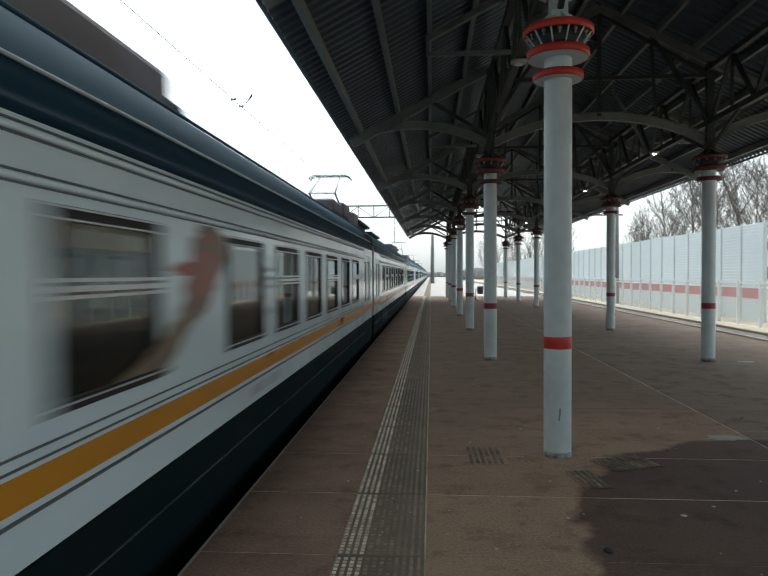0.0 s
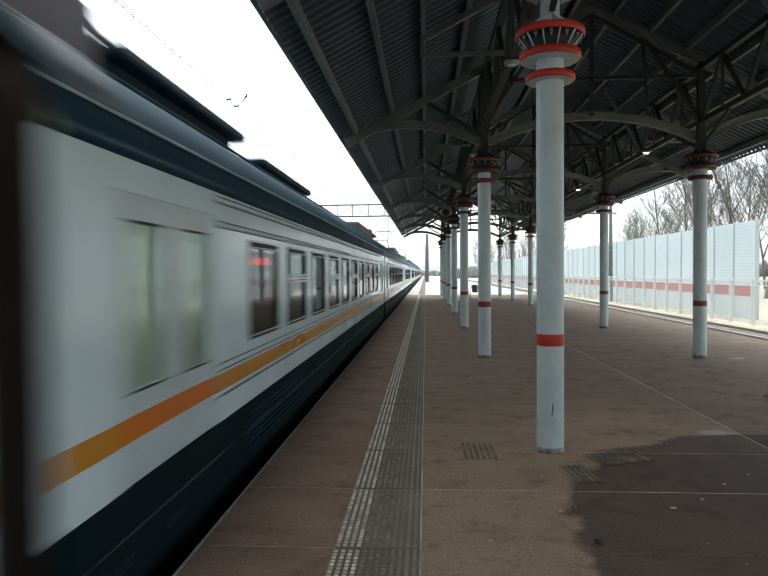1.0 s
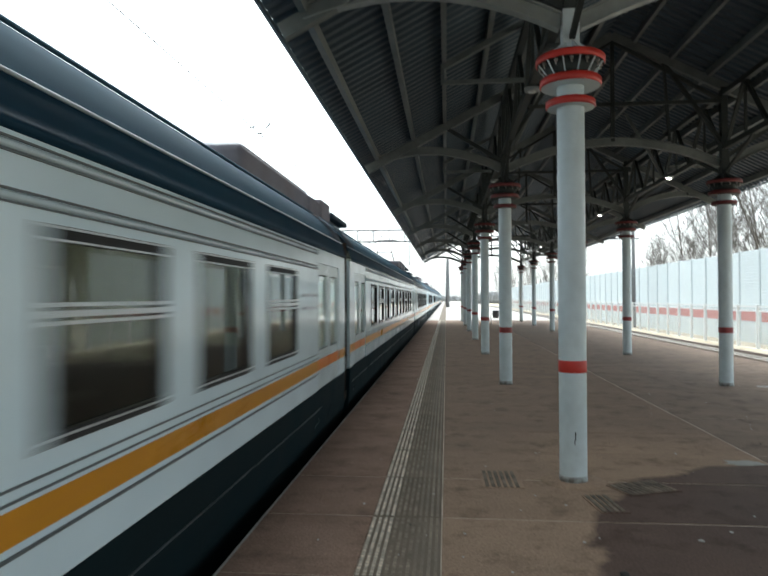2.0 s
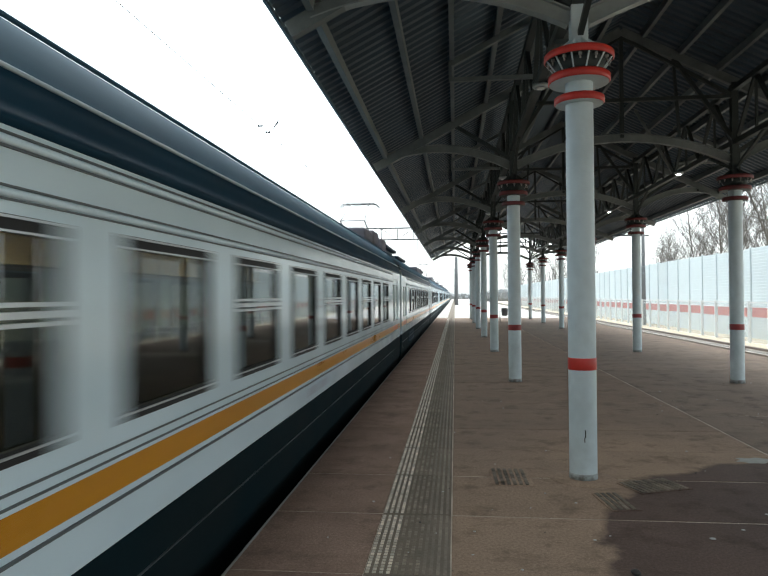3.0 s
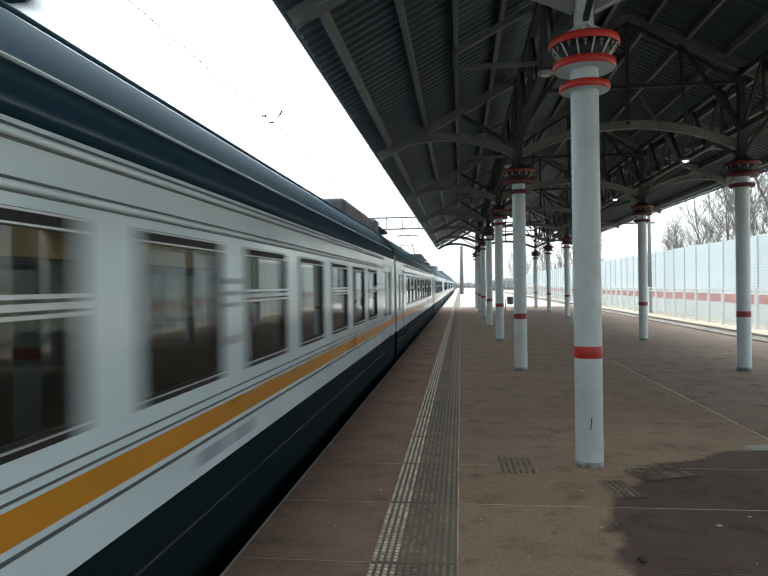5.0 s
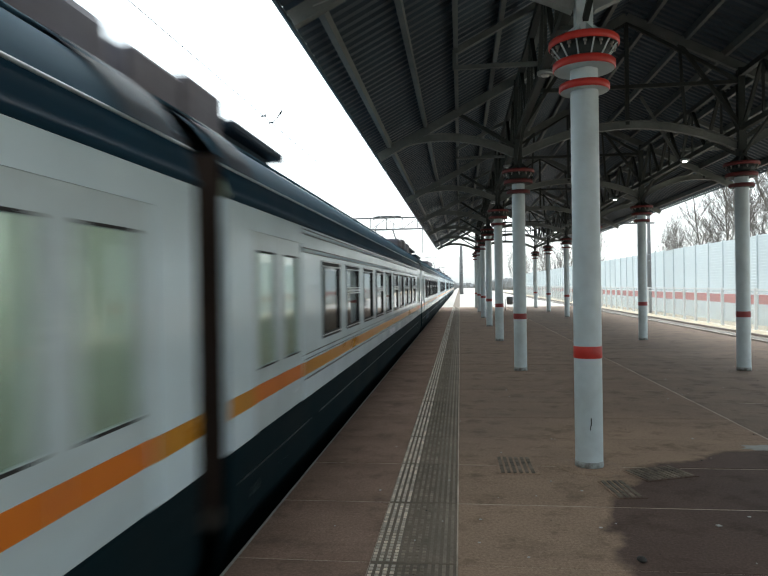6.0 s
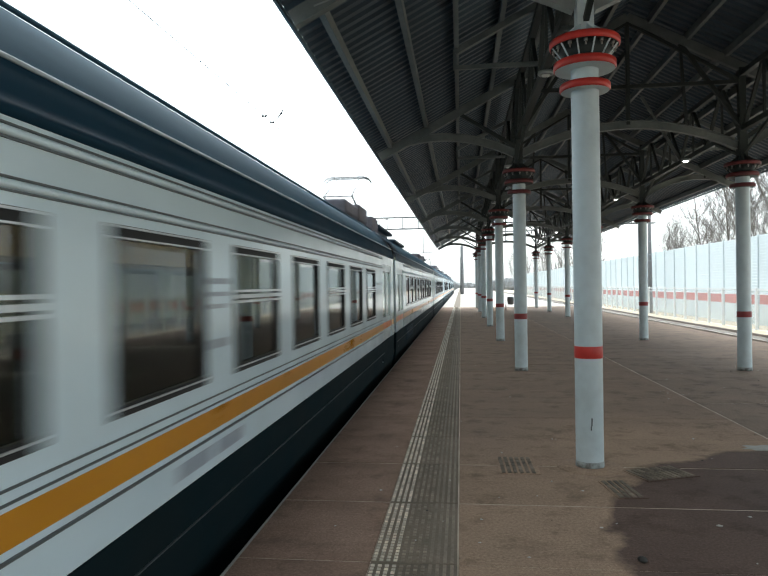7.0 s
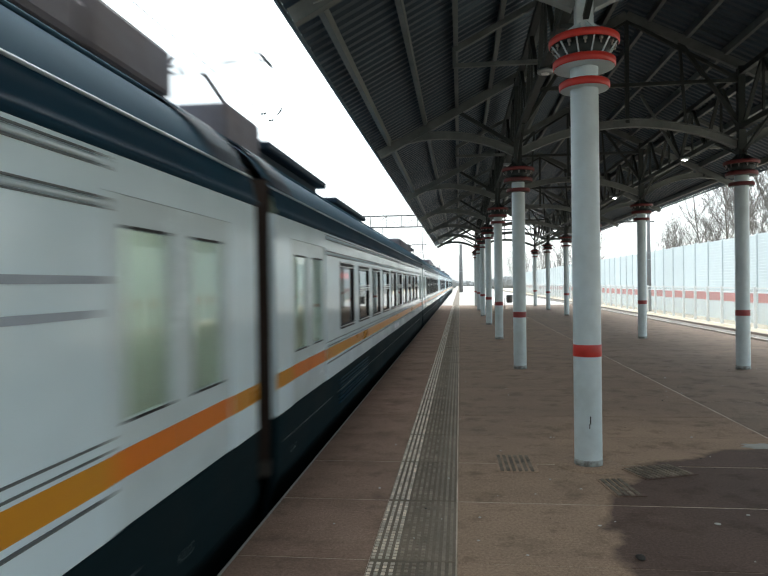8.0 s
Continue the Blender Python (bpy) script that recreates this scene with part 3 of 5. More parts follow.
bm = boxes((-0.006, 0.004, -0.1275, -0.12, 0.4, 0.47), (-0.012, -0.004, -0.1275, -0.12, 0.36, 0.4))
part("scratch", bm, M["steel"], near, "dark scratch in the paint")
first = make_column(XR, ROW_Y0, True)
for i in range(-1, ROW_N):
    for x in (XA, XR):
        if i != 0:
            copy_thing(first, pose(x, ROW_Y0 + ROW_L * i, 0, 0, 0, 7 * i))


def arc_pts(x0, z0, x1, z1, sag, n=10):
    """A bowed line from (x0, z0) to (x1, z1) that lies sag above its chord."""
    return [(x0 + (x1 - x0) * t, z0 + (z1 - z0) * t + sag * 4 * t * (1 - t)) for t in (k / n for k in range(n + 1))]


def arc_beam(pts, w=0.11, h=0.155, t=0.014):
    """An I-beam bent along (x, z) points."""
    bm = bmesh.new()
    sec = [(-w / 2, h / 2), (w / 2, h / 2), (w / 2, h / 2 - t), (t / 2, h / 2 - t), (t / 2, t - h / 2), (w / 2, t - h / 2), (w / 2, -h / 2), (-w / 2, -h / 2), (-w / 2, t - h / 2), (-t / 2, t - h / 2), (-t / 2, h / 2 - t), (-w / 2, h / 2 - t)]
    rings = []
    for i, (x, z) in enumerate(pts):
        a, c = pts[max(i - 1, 0)], pts[min(i + 1, len(pts) - 1)]
        d = Vector((c[0] - a[0], c[1] - a[1])).normalized()
        rings.append([bm.verts.new((x - d.y * v, u, z + d.x * v)) for u, v in sec])
    for a, c in zip(rings, rings[1:]):
        for k in range(12):
            bm.faces.new((a[k], a[(k + 1) % 12], c[(k + 1) % 12], c[k]))
    bm.faces.new(rings[0][::-1])
    bm.faces.new(rings[-1])
    return bm


def make_frame(y, near_lit):
    """One truss across the platform; the near one takes lit, paler colours, the rest shaded."""
    label = "steel roof truss in pale lit colour with bowed brackets and struts" if near_lit else "dark grey steel roof truss with bowed brackets and struts"
    stub, bow = (M["column"], M["litsteel"]) if near_lit else (M["steel"], M["palesteel"])
    fr = thing("roof_truss", label, "roof truss", "roof trusses", at=(0, y, 0))
    for x in (XA, XR):
        bm = bmesh.new()
        box(bm, x - 0.075, x + 0.075, -0.075, 0.075, 3.9, 4.36)
        part("stub", bm, stub, fr, "square stub over the column head")
        part("post", boxes((x - 0.06, x + 0.06, -0.06, 0.06, 4.36, roof_z(x) - 0.22)), M["steel"], fr)
        for k in range(8):
            a = k * math.tau / 8 + 0.2
            c, s, w = math.cos(a), math.sin(a), 0.008
            bm = bmesh.new()
            q = [(0.06, 3.918), (0.25, 3.918), (0.235, 3.935), (0.06, 4.07)]
            f0 = [bm.verts.new((x + r * c - w * s, r * s + w * c, z)) for r, z in q]
            f1 = [bm.verts.new((x + r * c + w * s, r * s - w * c, z)) for r, z in q]
            for i in range(4):
                bm.faces.new((f0[i], f0[(i + 1) % 4], f1[(i + 1) % 4], f1[i]))
            bm.faces.new(f0[::-1])
            bm.faces.new(f1)
            part("gusset", bm, stub, fr, "triangular stiffener")
    for side, x, xe in ((-1, XA, EAVE_L[0] + 0.3), (1, XR, EAVE_R[0] - 0.3)):
        ze = roof_z(xe) - 0.09
        part("bracket", arc_beam(arc_pts(x + side * 0.07, 4.25, xe, ze - 0.04, 0.27, 12)), bow, fr)
    part("arch", arc_beam(arc_pts(XA + 0.07, 4.25, XR - 0.07, 4.25, 0.47, 16)), bow, fr)
    for a, b in ((EAVE_L, RIDGE), (EAVE_R, RIDGE)):
        bm = bmesh.new()
        s = 1 if b[0] > a[0] else -1
        beam(bm, (a[0] + s * 0.1, 0, roof_z(a[0] + s * 0.1) - 0.2), (b[0], 0, b[1] - 0.2), 0.1, 0.16)
        part("rafter", bm, M["palesteel"], fr)
    bars = []
    for x, s in ((XA, -1), (XR, 1)):
        bars.append(((x, 4.35), (x + s * 1.12, roof_z(x + s * 1.12) - 0.26), 0.07))
        bars.append(((x, 4.6), (x - s * 1.1, roof_z(x - s * 1.1) - 0.26), 0.07))
        bars.append(((x - s * 1.0, 4.7), (x - s * 1.1, roof_z(x - s * 1.1) - 0.26), 0.05))
        bars.append(((x + s * 1.75, 4.68), (x + s * 1.75, roof_z(x + s * 1.75) - 0.2), 0.05))
    bars += [((MID, 4.72), (MID, RIDGE[1] - 0.25), 0.07), ((XA, 5.45), (XR, 5.45), 0.07), ((XA, 5.45), (MID, RIDGE[1] - 0.3), 0.06), ((XR, 5.45), (MID, RIDGE[1] - 0.3), 0.06)]
    for (xa, za), (xb, zb), w in bars:
        bm = bmesh.new()
        beam(bm, (xa, 0, za), (xb, 0, zb), w, w)
        part("strut", bm, M["steel"], fr)
    return fr


make_frame(ROW_Y0, True)
frame1 = make_frame(ROW_Y0 + ROW_L, False)
for i in range(-1, ROW_N):
    if i not in (0, 1):
        copy_thing(frame1, pose(0, ROW_Y0 + ROW_L * i, 0))

# light ribs half-way between the columns
def make_rib(y):
    rb = thing("roof_rib", "dark steel roof rib with tie and strut between canopy columns", "roof rib", "roof ribs", at=(0, y, 0))
    for x, s in ((XA, -1), (XR, 1)):
        xo, xi = x + s * 1.2, x - s * 0.9
        for p, q, w in (((xo, roof_z(xo) - 0.19), (x, roof_z(x) - 0.19), 0.08), ((x, 4.86), (xo, 4.86), 0.06), ((xo, 4.83), (xo, roof_z(xo) - 0.15), 0.05), ((x, 4.58), (xi, roof_z(xi) - 0.2), 0.06)):
            bm = bmesh.new()
            beam(bm, (p[0], 0, p[1]), (q[0], 0, q[1]), w, w)
            part("strut", bm, M["palesteel"], rb)
    return rb


rib0 = make_rib(ROW_Y0 + ROW_L / 2)
for i in range(-1, ROW_N - 1):
    if i:
        copy_thing(rib0, pose(0, ROW_Y0 + ROW_L * (i + 0.5), 0))


# lattice girders along each row of columns, one for each bay
def make_girder(x, y, length):
    g = thing("canopy_girder", "dark steel lattice girder between canopy columns", "girder", "canopy girders", at=(x, y, 0))
    top, low = roof_z(x) - 0.34, 4.56
    for name, z in (("top_chord", top), ("bottom_chord", low)):
        part(name, boxes((-0.05, 0.05, 0.08, length - 0.08, z - 0.05, z + 0.05)), M["steel"], g)
    n = 4
    bars = []
    for k in range(n):
        ya, ym, yb = (0.1 + (length - 0.2) * (k + j) / n for j in (0, 0.5, 1))
        bars += [((ya, low), (ym, top), 0.06), ((ym, top), (yb, low), 0.06), ((ym, top), (ym, low), 0.04)]
    # knee braces from the column heads
    bars += [((0.1, 4.08), (1.25, low - 0.04), 0.05), ((length - 0.1, 4.08), (length - 1.25, low - 0.04), 0.05)]
    for (ya, za), (yb, zb), w in bars:
        bm = bmesh.new()
        beam(bm, (0, ya, za), (0, yb, zb), w, w, (1, 0, 0))
        part("brace", bm, M["steel"], g)
    return g


for x in (XA, XR):
    g0 = make_girder(x, ROW_Y0, ROW_L)
    for i in range(-1, ROW_N - 1):
        if i:
            copy_thing(g0, pose(x, ROW_Y0 + ROW_L * i, 0))

canopy = thing("canopy_roof", "dark grey corrugated metal platform canopy roof on steel purlins", "canopy roof", kind="structure")
for s in (-1, 1):
    e = EAVE_L if s < 0 else EAVE_R
    over = e[0] + s * 0.02
    bm = bmesh.new()
    rows, pitch, dep = [], 0.2, 0.04
    y = ROOF_Y0
    ys = []
    while y < ROOF_Y1:
        ys += [(y, 0), (y + 0.07, 0), (y + 0.1, dep), (y + 0.17, dep)]
        y += pitch
    grid = [[bm.verts.new((x, yy, z + dz)) for x, z in ((over, e[1]), (RIDGE[0], RIDGE[1]))] for yy, dz in ys]
    for a, b in zip(grid, grid[1:]):
        bm.faces.new((a[0], a[1], b[1], b[0]))
    ob = part("roof_sheet", bm, M["sheet"], canopy, "dark corrugated metal sheeting")
    sol = ob.modifiers.new("thickness", "SOLIDIFY")
    sol.thickness, sol.offset = 0.004, 1
    bm = boxes()
    beam(bm, (e[0] + s * 0.01, ROOF_Y0, e[1] - 0.03), (e[0] + s * 0.01, ROOF_Y1, e[1] - 0.03), 0.03, 0.05)
    part("eave_trim", bm, M["sheet"], canopy)
    for d in (0.43, 1.15, 1.87, 2.6, 3.255, 3.88, 4.6):
        x = RIDGE[0] + s * d * (1 if s < 0 else (EAVE_R[0] - MID) / (MID - EAVE_L[0]))
        bm = bmesh.new()
        z = roof_z(x) - 0.075
        box(bm, x - 0.035, x + 0.035, ROOF_Y0, ROOF_Y1 - 0.1, z - 0.07, z + 0.07)
        part("purlin", bm, M["palesteel"], canopy)

# round lamps under the girders; those of the far row are lit
def make_lamp(x, y, lit):
    lamp = thing("canopy_lamp", "small round lit canopy lamp under a steel girder" if lit else "small round unlit canopy lamp under a steel girder", "lamp", "canopy lamps", at=(x, y, 4.505))
    bm = bmesh.new()
    lathe(bm, [(0.095, -0.05), (0.105, -0.03), (0.1, 0.0), (0.03, 0.005)], 24)
    part("housing", bm, M["galv"], lamp)
    bm = bmesh.new()
    lathe(bm, [(0.02, -0.072), (0.045, -0.066), (0.056, -0.0505)], 24)
    part("diffuser", bm, M["lampon"] if lit else M["lampoff"], lamp, "glowing lamp glass" if lit else "milky lamp glass")
    return lamp


for lit, x in ((False, XA), (True, XR)):
    l0 = make_lamp(x - (0.14 if lit else 0.0), ROW_Y0 + 2.7, lit)
    for i in (-1, 1, 2, 3, 4, 5):
        copy_thing(l0, pose(l0.matrix_basis.translation.x, ROW_Y0 + 2.7 + ROW_L * i, 4.505))

# ---- noise barrier, fence, masts ----
BX, FX = 19.5, 17.5
barrier_end = 40.2


def make_barrier_panel():
    p = thing("barrier_panel", "tall pale blue-white ribbed noise barrier panel with a red block", "noise barrier", "noise barrier panels")
    part("post", boxes((-0.08, 0.1, -0.07, 0.07, -1.62, 4.72)), M["barpost"], p)
    prof, z = [(0.05, -1.55)], -1.55
    while z < 4.6:
        prof += [(-0.03, z), (-0.03, z + 0.17), (-0.012, z + 0.18), (-0.012, z + 0.195)]
        z += 0.2
    prof.append((0.05, z))
    bm = bmesh.new()
    extrude_y(bm, prof, 0.075, 2.775)
    part("board_sheet", bm, M["barrier"], p)
    part("red_block", boxes((-0.045, -0.034, 0.16, 2.69, 0.12, 0.74)), M["barred"], p, "faded red painted block")
    return p


bp = make_barrier_panel()
bp.matrix_basis = pose(BX, barrier_end, 0)
for k in range(1, 60):
    copy_thing(bp, pose(BX, barrier_end + 2.85 * k, random.uniform(-0.02, 0.02)))


def make_fence_panel():
    p = thing("fence_panel", "white metal fence bay with a translucent panel beside the track", "fence", "trackside fence bays")
    part("post", soft_box(-0.08, 0.08, -0.08, 0.08, -1.62, 1.24, 0.008, 1), M["fence"], p)
    part("top_rail", boxes((-0.03, 0.03, 0.08, 2.44, 1.1, 1.18)), M["fence"], p)
    part("middle_rail", boxes((-0.025, 0.025, 0.08, 2.44, 0.86, 0.9)), M["fence"], p)
    part("bottom_rail", boxes((-0.03, 0.03, 0.06, 2.46, -1.3, -1.24)), M["fence"], p)
    part("panel", boxes((-0.008, 0.008, 0.07, 2.45, -1.2, 1.08)), M["panel"], p, "scratched translucent panel")
    return p


fp = make_fence_panel()
fp.matrix_basis = pose(FX, 36.5, 0)
for k in list(range(-8, 0)) + list(range(1, 66)):
    copy_thing(fp, pose(FX, 36.5 + 2.52 * k, 0))

bm = bmesh.new()
extrude_y(bm, [(16.6, -1.61), (16.85, -1.3), (17.0, -1.25), (60.0, -1.2), (60.0, -1.61)], -30, FAR)
setting("sand_verge", bm, M["sand"], "pale sandy verge along the fence", "verge")

# dark picket railing past the end of the barrier
for k in range(5):
    y = barrier_end - 1.2 - 3.0 * (k + 1)
    pk = thing("picket_railing", "dark metal picket railing with pale rails", "railing", "picket railings", at=(19.9, y, 0))
    part("rail_top", boxes((-0.04, 0.04, 0, 2.95, 1.0, 1.12)), M["fence"], pk)
    part("rail_low", boxes((-0.04, 0.04, 0, 2.95, -0.55, -0.45)), M["fence"], pk)
    bm = boxes((-0.12, 0.12, 0, 2.95, -1.62, -0.9))
    part("plinth", bm, M["concrete"], pk)
    bm = bmesh.new()
    for j in range(19):
        box(bm, -0.015, 0.015, 0.08 + j * 0.15, 0.11 + j * 0.15, -0.9, 1.0)
    part("pickets", bm, M["wire"], pk)


def make_mast(x, y, h, w=0.36):
    m = thing("catenary_mast", "grey tapered overhead-line mast with fittings", "mast", "overhead-line masts", at=(x, y, -1.62))
    bm = bmesh.new()
    lathe(bm, [(w / 2 * 1.15, 0), (w / 2, h * 0.5), (w / 2 * 0.8, h)], 14)
    part("pole", bm, M["mast"], m)
    for z in (h * 0.52, h * 0.58, h * 0.7):
        bm = bmesh.new()
        lathe(bm, [(w / 2 * 1.1, z), (w / 2 * 1.1, z + 0.07)], 14)
        part("clamp", bm, M["galv"], m)
    return m


GY, GZ = 66.0, 7.3
make_mast(18.15, GY, 10.2)
make_mast(-10.5, GY, 10.2)
gantry = thing("catenary_gantry", "grey steel lattice gantry beam across the tracks", "gantry", at=(0, GY, 0))
for z in (GZ, GZ + 1.15):
    part("chord", boxes((-10.5, 18.7, -0.05, 0.05, z, z + 0.13)), M["wire"], gantry)
bm = bmesh.new()
for k in range(19):
    x = -10.4 + k * 1.58
    beam(bm, (x, 0, GZ), (x, 0, GZ + 1.2), 0.08, 0.08, (1, 0, 0))
    if k < 18:
        beam(bm, (x, 0, GZ + (0.05 if k % 2 else 1.15)), (x + 1.58, 0, GZ + (1.15 if k % 2 else 0.05)), 0.05, 0.05, (0, 1, 0))
part("lattice", bm, M["wire"], gantry)
for x, z in ((-3.62, 4.95), (-7.6, 4.95)):
    part("wire_hanger", boxes((x - 0.03, x + 0.03, -0.03, 0.03, z - 0.02, GZ)), M["wire"], gantry)
for y, x in ((118, 1.1), (165, 0.2), (118, -10.5), (165, -10.5), (118, 18.7), (170, 18.7)):
    make_mast(x if y != 118 or x != 1.1 else 0.3, y, 10.2, 0.6)

for x, z in ((-3.62, 4.95), (-7.6, 4.95), (-7.6, 6.35)):
    w = thing("overhead_wire", "thin overhead contact wire above the track", "wire", "overhead wires", at=(x, 0, z))
    bm = bmesh.new()
    tube(bm, [(0.0, -40 + k * 12, 0.0) for k in range(30)], 0.006, 6)
    part("strand", bm, M["copper"], w)
for x, y, z in ((-3.62, 12.3, 4.95), (-3.62, 12.8, 4.95), (-7.6, 12.2, 6.35), (-7.6, 12.6, 6.35)):
    c = thing("wire_clamp", "small dark clamp on an overhead wire", "clamp", "wire clamps", at=(x, y, z))
    bm = bmesh.new()
    tube(bm, [(-0.045, 0, 0.0), (-0.01, 0, 0.005), (0.01, 0, 0.005), (0.045, 0, 0.01)], [0.024, 0.012, 0.012, 0.022], 8)
    part("clamp_body", bm, M["wire"], c)
    bm = bmesh.new()
    tube(bm, [(0, 0, 0), (0.09, 0.01, 0.06), (0.2, 0.01, 0.2), (0.21, 0.01, 0.24)] if y == 12.8 else [(0, 0, 0), (0.03, 0.01, 0.05)], [0.005, 0.005, 0.018, 0.02] if y == 12.8 else 0.006, 6)
    part("hook", bm, M["wire"], c)


# ---- bare trees ----
def grow(seed, height):
    rnd = random.Random(seed)
    trunk, crown = bmesh.new(), bmesh.new()

    def limb(p, d, length, r, depth):
        pts, rs, q = [p], [r], p.copy()
        n = 4 if depth < 2 else 3
        for k in range(n):
            d = (d + Vector((rnd.gauss(0, 0.11), rnd.gauss(0, 0.11), 0.05 + rnd.gauss(0, 0.06)))).normalized()
            q = q + d * (length / n)
            pts.append(q.copy())
            rs.append(r * (1 - 0.62 * (k + 1) / n))
        tube(trunk if depth == 0 else crown, pts, rs, 8 if depth == 0 else (5 if depth < 3 else 3))
        if depth >= 4:
            return
        kids = (15, 7, 5, 4)[depth]
        for k in range(kids):
            t = (0.22 if depth == 0 else 0.2) + (0.98 - (0.22 if depth == 0 else 0.2)) * (k + rnd.random()) / kids
            i = min(n - 1, int(t * n))
            f = t * n - i
            at = pts[i].lerp(pts[i + 1], f)
            rad = rs[i] + (rs[i + 1] - rs[i]) * f
            a = rnd.random() * math.tau
            side = Vector((math.cos(a), math.sin(a), rnd.uniform(0.25, 1.15)))
            dd = (side.normalized() * 0.75 + d * 0.5).normalized()
            limb(at, dd, length * rnd.uniform(0.3, 0.5) * (1.15 - 0.5 * t), max(0.012, rad * rnd.uniform(0.35, 0.6)), depth + 1)

    limb(Vector((0, 0, 0)), Vector((0, 0, 1)), height, height * 0.0095, 0)
    return trunk, crown


tree_kinds = []
for s, h in ((3, 15.0), (8, 17.0), (21, 13.0), (34, 16.0)):
    tk, cr = grow(s, h)
    t = thing("bare_tree", "tall leafless tree with fine grey-brown twigs behind the barrier", "tree", "bare trees")
    part("trunk", tk, M["bark"], t)
    part("crown", cr, M["twig"], t, "bare twiggy crown")
    tree_kinds.append(t)
rnd = random.Random(5)
spots = []
while len(spots) < 40:
    y = rnd.uniform(70, 130)
    x = y * rnd.uniform(0.28, 0.6)
    if x > 27:
        spots.append((x, y))
spots += [(y * rnd.uniform(0.08, 0.2), y) for y in range(185, 275, 6)]
for i, (x, y) in enumerate(spots):
    src = tree_kinds[i % 4]
    size = min(1.2, 0.62 + 2.6 * (x / y - 0.28)) * rnd.uniform(0.85, 1.1) if x / y > 0.25 else rnd.uniform(0.7, 1.05)
    m = pose(x, y, -1.64, 0, 0, rnd.uniform(0, 360)) @ Matrix.Scale(size, 4)
    if i < 4:
        src.matrix_basis = m
    else:
        copy_thing(src, m)
# far woods on the horizon: many thin upright clumps, haze put into their grey
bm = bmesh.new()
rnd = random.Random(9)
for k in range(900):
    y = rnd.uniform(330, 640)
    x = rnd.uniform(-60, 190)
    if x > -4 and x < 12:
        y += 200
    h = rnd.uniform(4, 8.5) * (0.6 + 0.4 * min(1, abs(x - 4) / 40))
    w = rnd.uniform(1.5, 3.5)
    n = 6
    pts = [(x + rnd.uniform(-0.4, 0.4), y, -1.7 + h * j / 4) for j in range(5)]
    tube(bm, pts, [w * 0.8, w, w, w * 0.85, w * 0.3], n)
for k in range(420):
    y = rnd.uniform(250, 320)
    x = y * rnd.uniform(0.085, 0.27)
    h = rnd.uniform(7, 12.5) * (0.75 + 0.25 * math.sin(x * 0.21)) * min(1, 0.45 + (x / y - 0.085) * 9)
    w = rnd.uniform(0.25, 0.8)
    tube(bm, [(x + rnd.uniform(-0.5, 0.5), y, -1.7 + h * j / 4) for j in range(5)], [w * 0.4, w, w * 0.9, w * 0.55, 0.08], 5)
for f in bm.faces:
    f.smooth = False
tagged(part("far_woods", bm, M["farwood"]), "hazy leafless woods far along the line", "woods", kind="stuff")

# ---- litter bin ----
lb = thing("litter_bin", "grey barrel litter bin on a tubular stand", "litter bin", at=(3.2, 43.0, 0))
bm = bmesh.new()
lathe(bm, [(0.16, 0.38), (0.19, 0.42), (0.21, 0.82), (0.2, 0.88), (0.16, 0.86)], 20)
part("barrel", bm, M["binm"], lb)
for s in (-0.3, 0.3):
    bm = bmesh.new()
    tube(bm, [(s, -0.2, 0), (s, 0, 0.7), (s, 0.2, 0)], 0.022, 8)
    part("stand", bm, M["binm"], lb)
bm = bmesh.new()
tube(bm, [(-0.3, 0, 0.68), (0.3, 0, 0.68)], 0.015, 8)
part("axle", bm, M["binm"], lb)

# ---- the train: cars of two kinds in turn, each one thing in parts ----
CAR, HALF = 23.1, 1.76
WIN_N, WIN_P, WIN_W, WIN_Y = 10, 1.657, 1.13, 3.42
WZ0, WZ1, FLOOR, TOPZ = 1.09, 2.0, 0.15, 2.32
DOORS = ((0.85, 2.45), (CAR - 2.45, CAR - 0.85))


def win_y(k, early=0.0):
    """Where the window k begins; on one older car the first four stand nearer to the end."""
    return WIN_Y + k * WIN_P - (early if k < 4 else 0.0)


def wall(side, early=0.0):
    """One side of a car as a thick sheet with its window and door openings cut through."""
    bm = bmesh.new()
    x0, x1 = sorted((side * HALF, side * (HALF - 0.05)))
    ys = [0.27, DOORS[0][0], DOORS[0][1]]
    for k in range(WIN_N):
        a = win_y(k, early)
        ys += [a, a + WIN_W]
    ys += [DOORS[1][0], DOORS[1][1], CAR - 0.27]
    for k, (a, b) in enumerate(zip(ys, ys[1:])):
        if k in (1, len(ys) - 3):
            box(bm, x0, x1, a, b, 2.14, TOPZ)
        elif 3 <= k < len(ys) - 3 and (k - 3) % 2 == 0:
            box(bm, x0, x1, a, b, 0.54, WZ0)
            box(bm, x0, x1, a, b, WZ1, TOPZ)
        else:
            box(bm, x0, x1, a, b, 0.54, TOPZ)
    bmesh.ops.remove_doubles(bm, verts=bm.verts, dist=0.0005)
    return bm


def strips(zs, y0, y1, out, dep, side=1):
    bm = bmesh.new()
    for z0, z1 in zs:
        box(bm, side * HALF - (0.0 if side > 0 else out), side * HALF + (out if side > 0 else 0.0), y0, y1, z0, z1)
    return bm


ROOF = [(1.76, 2.32), (1.785, 2.335), (1.785, 2.36), (1.765, 2.375), (1.757, 2.41), (1.75, 2.45), (1.738, 2.5), (1.715, 2.55)]
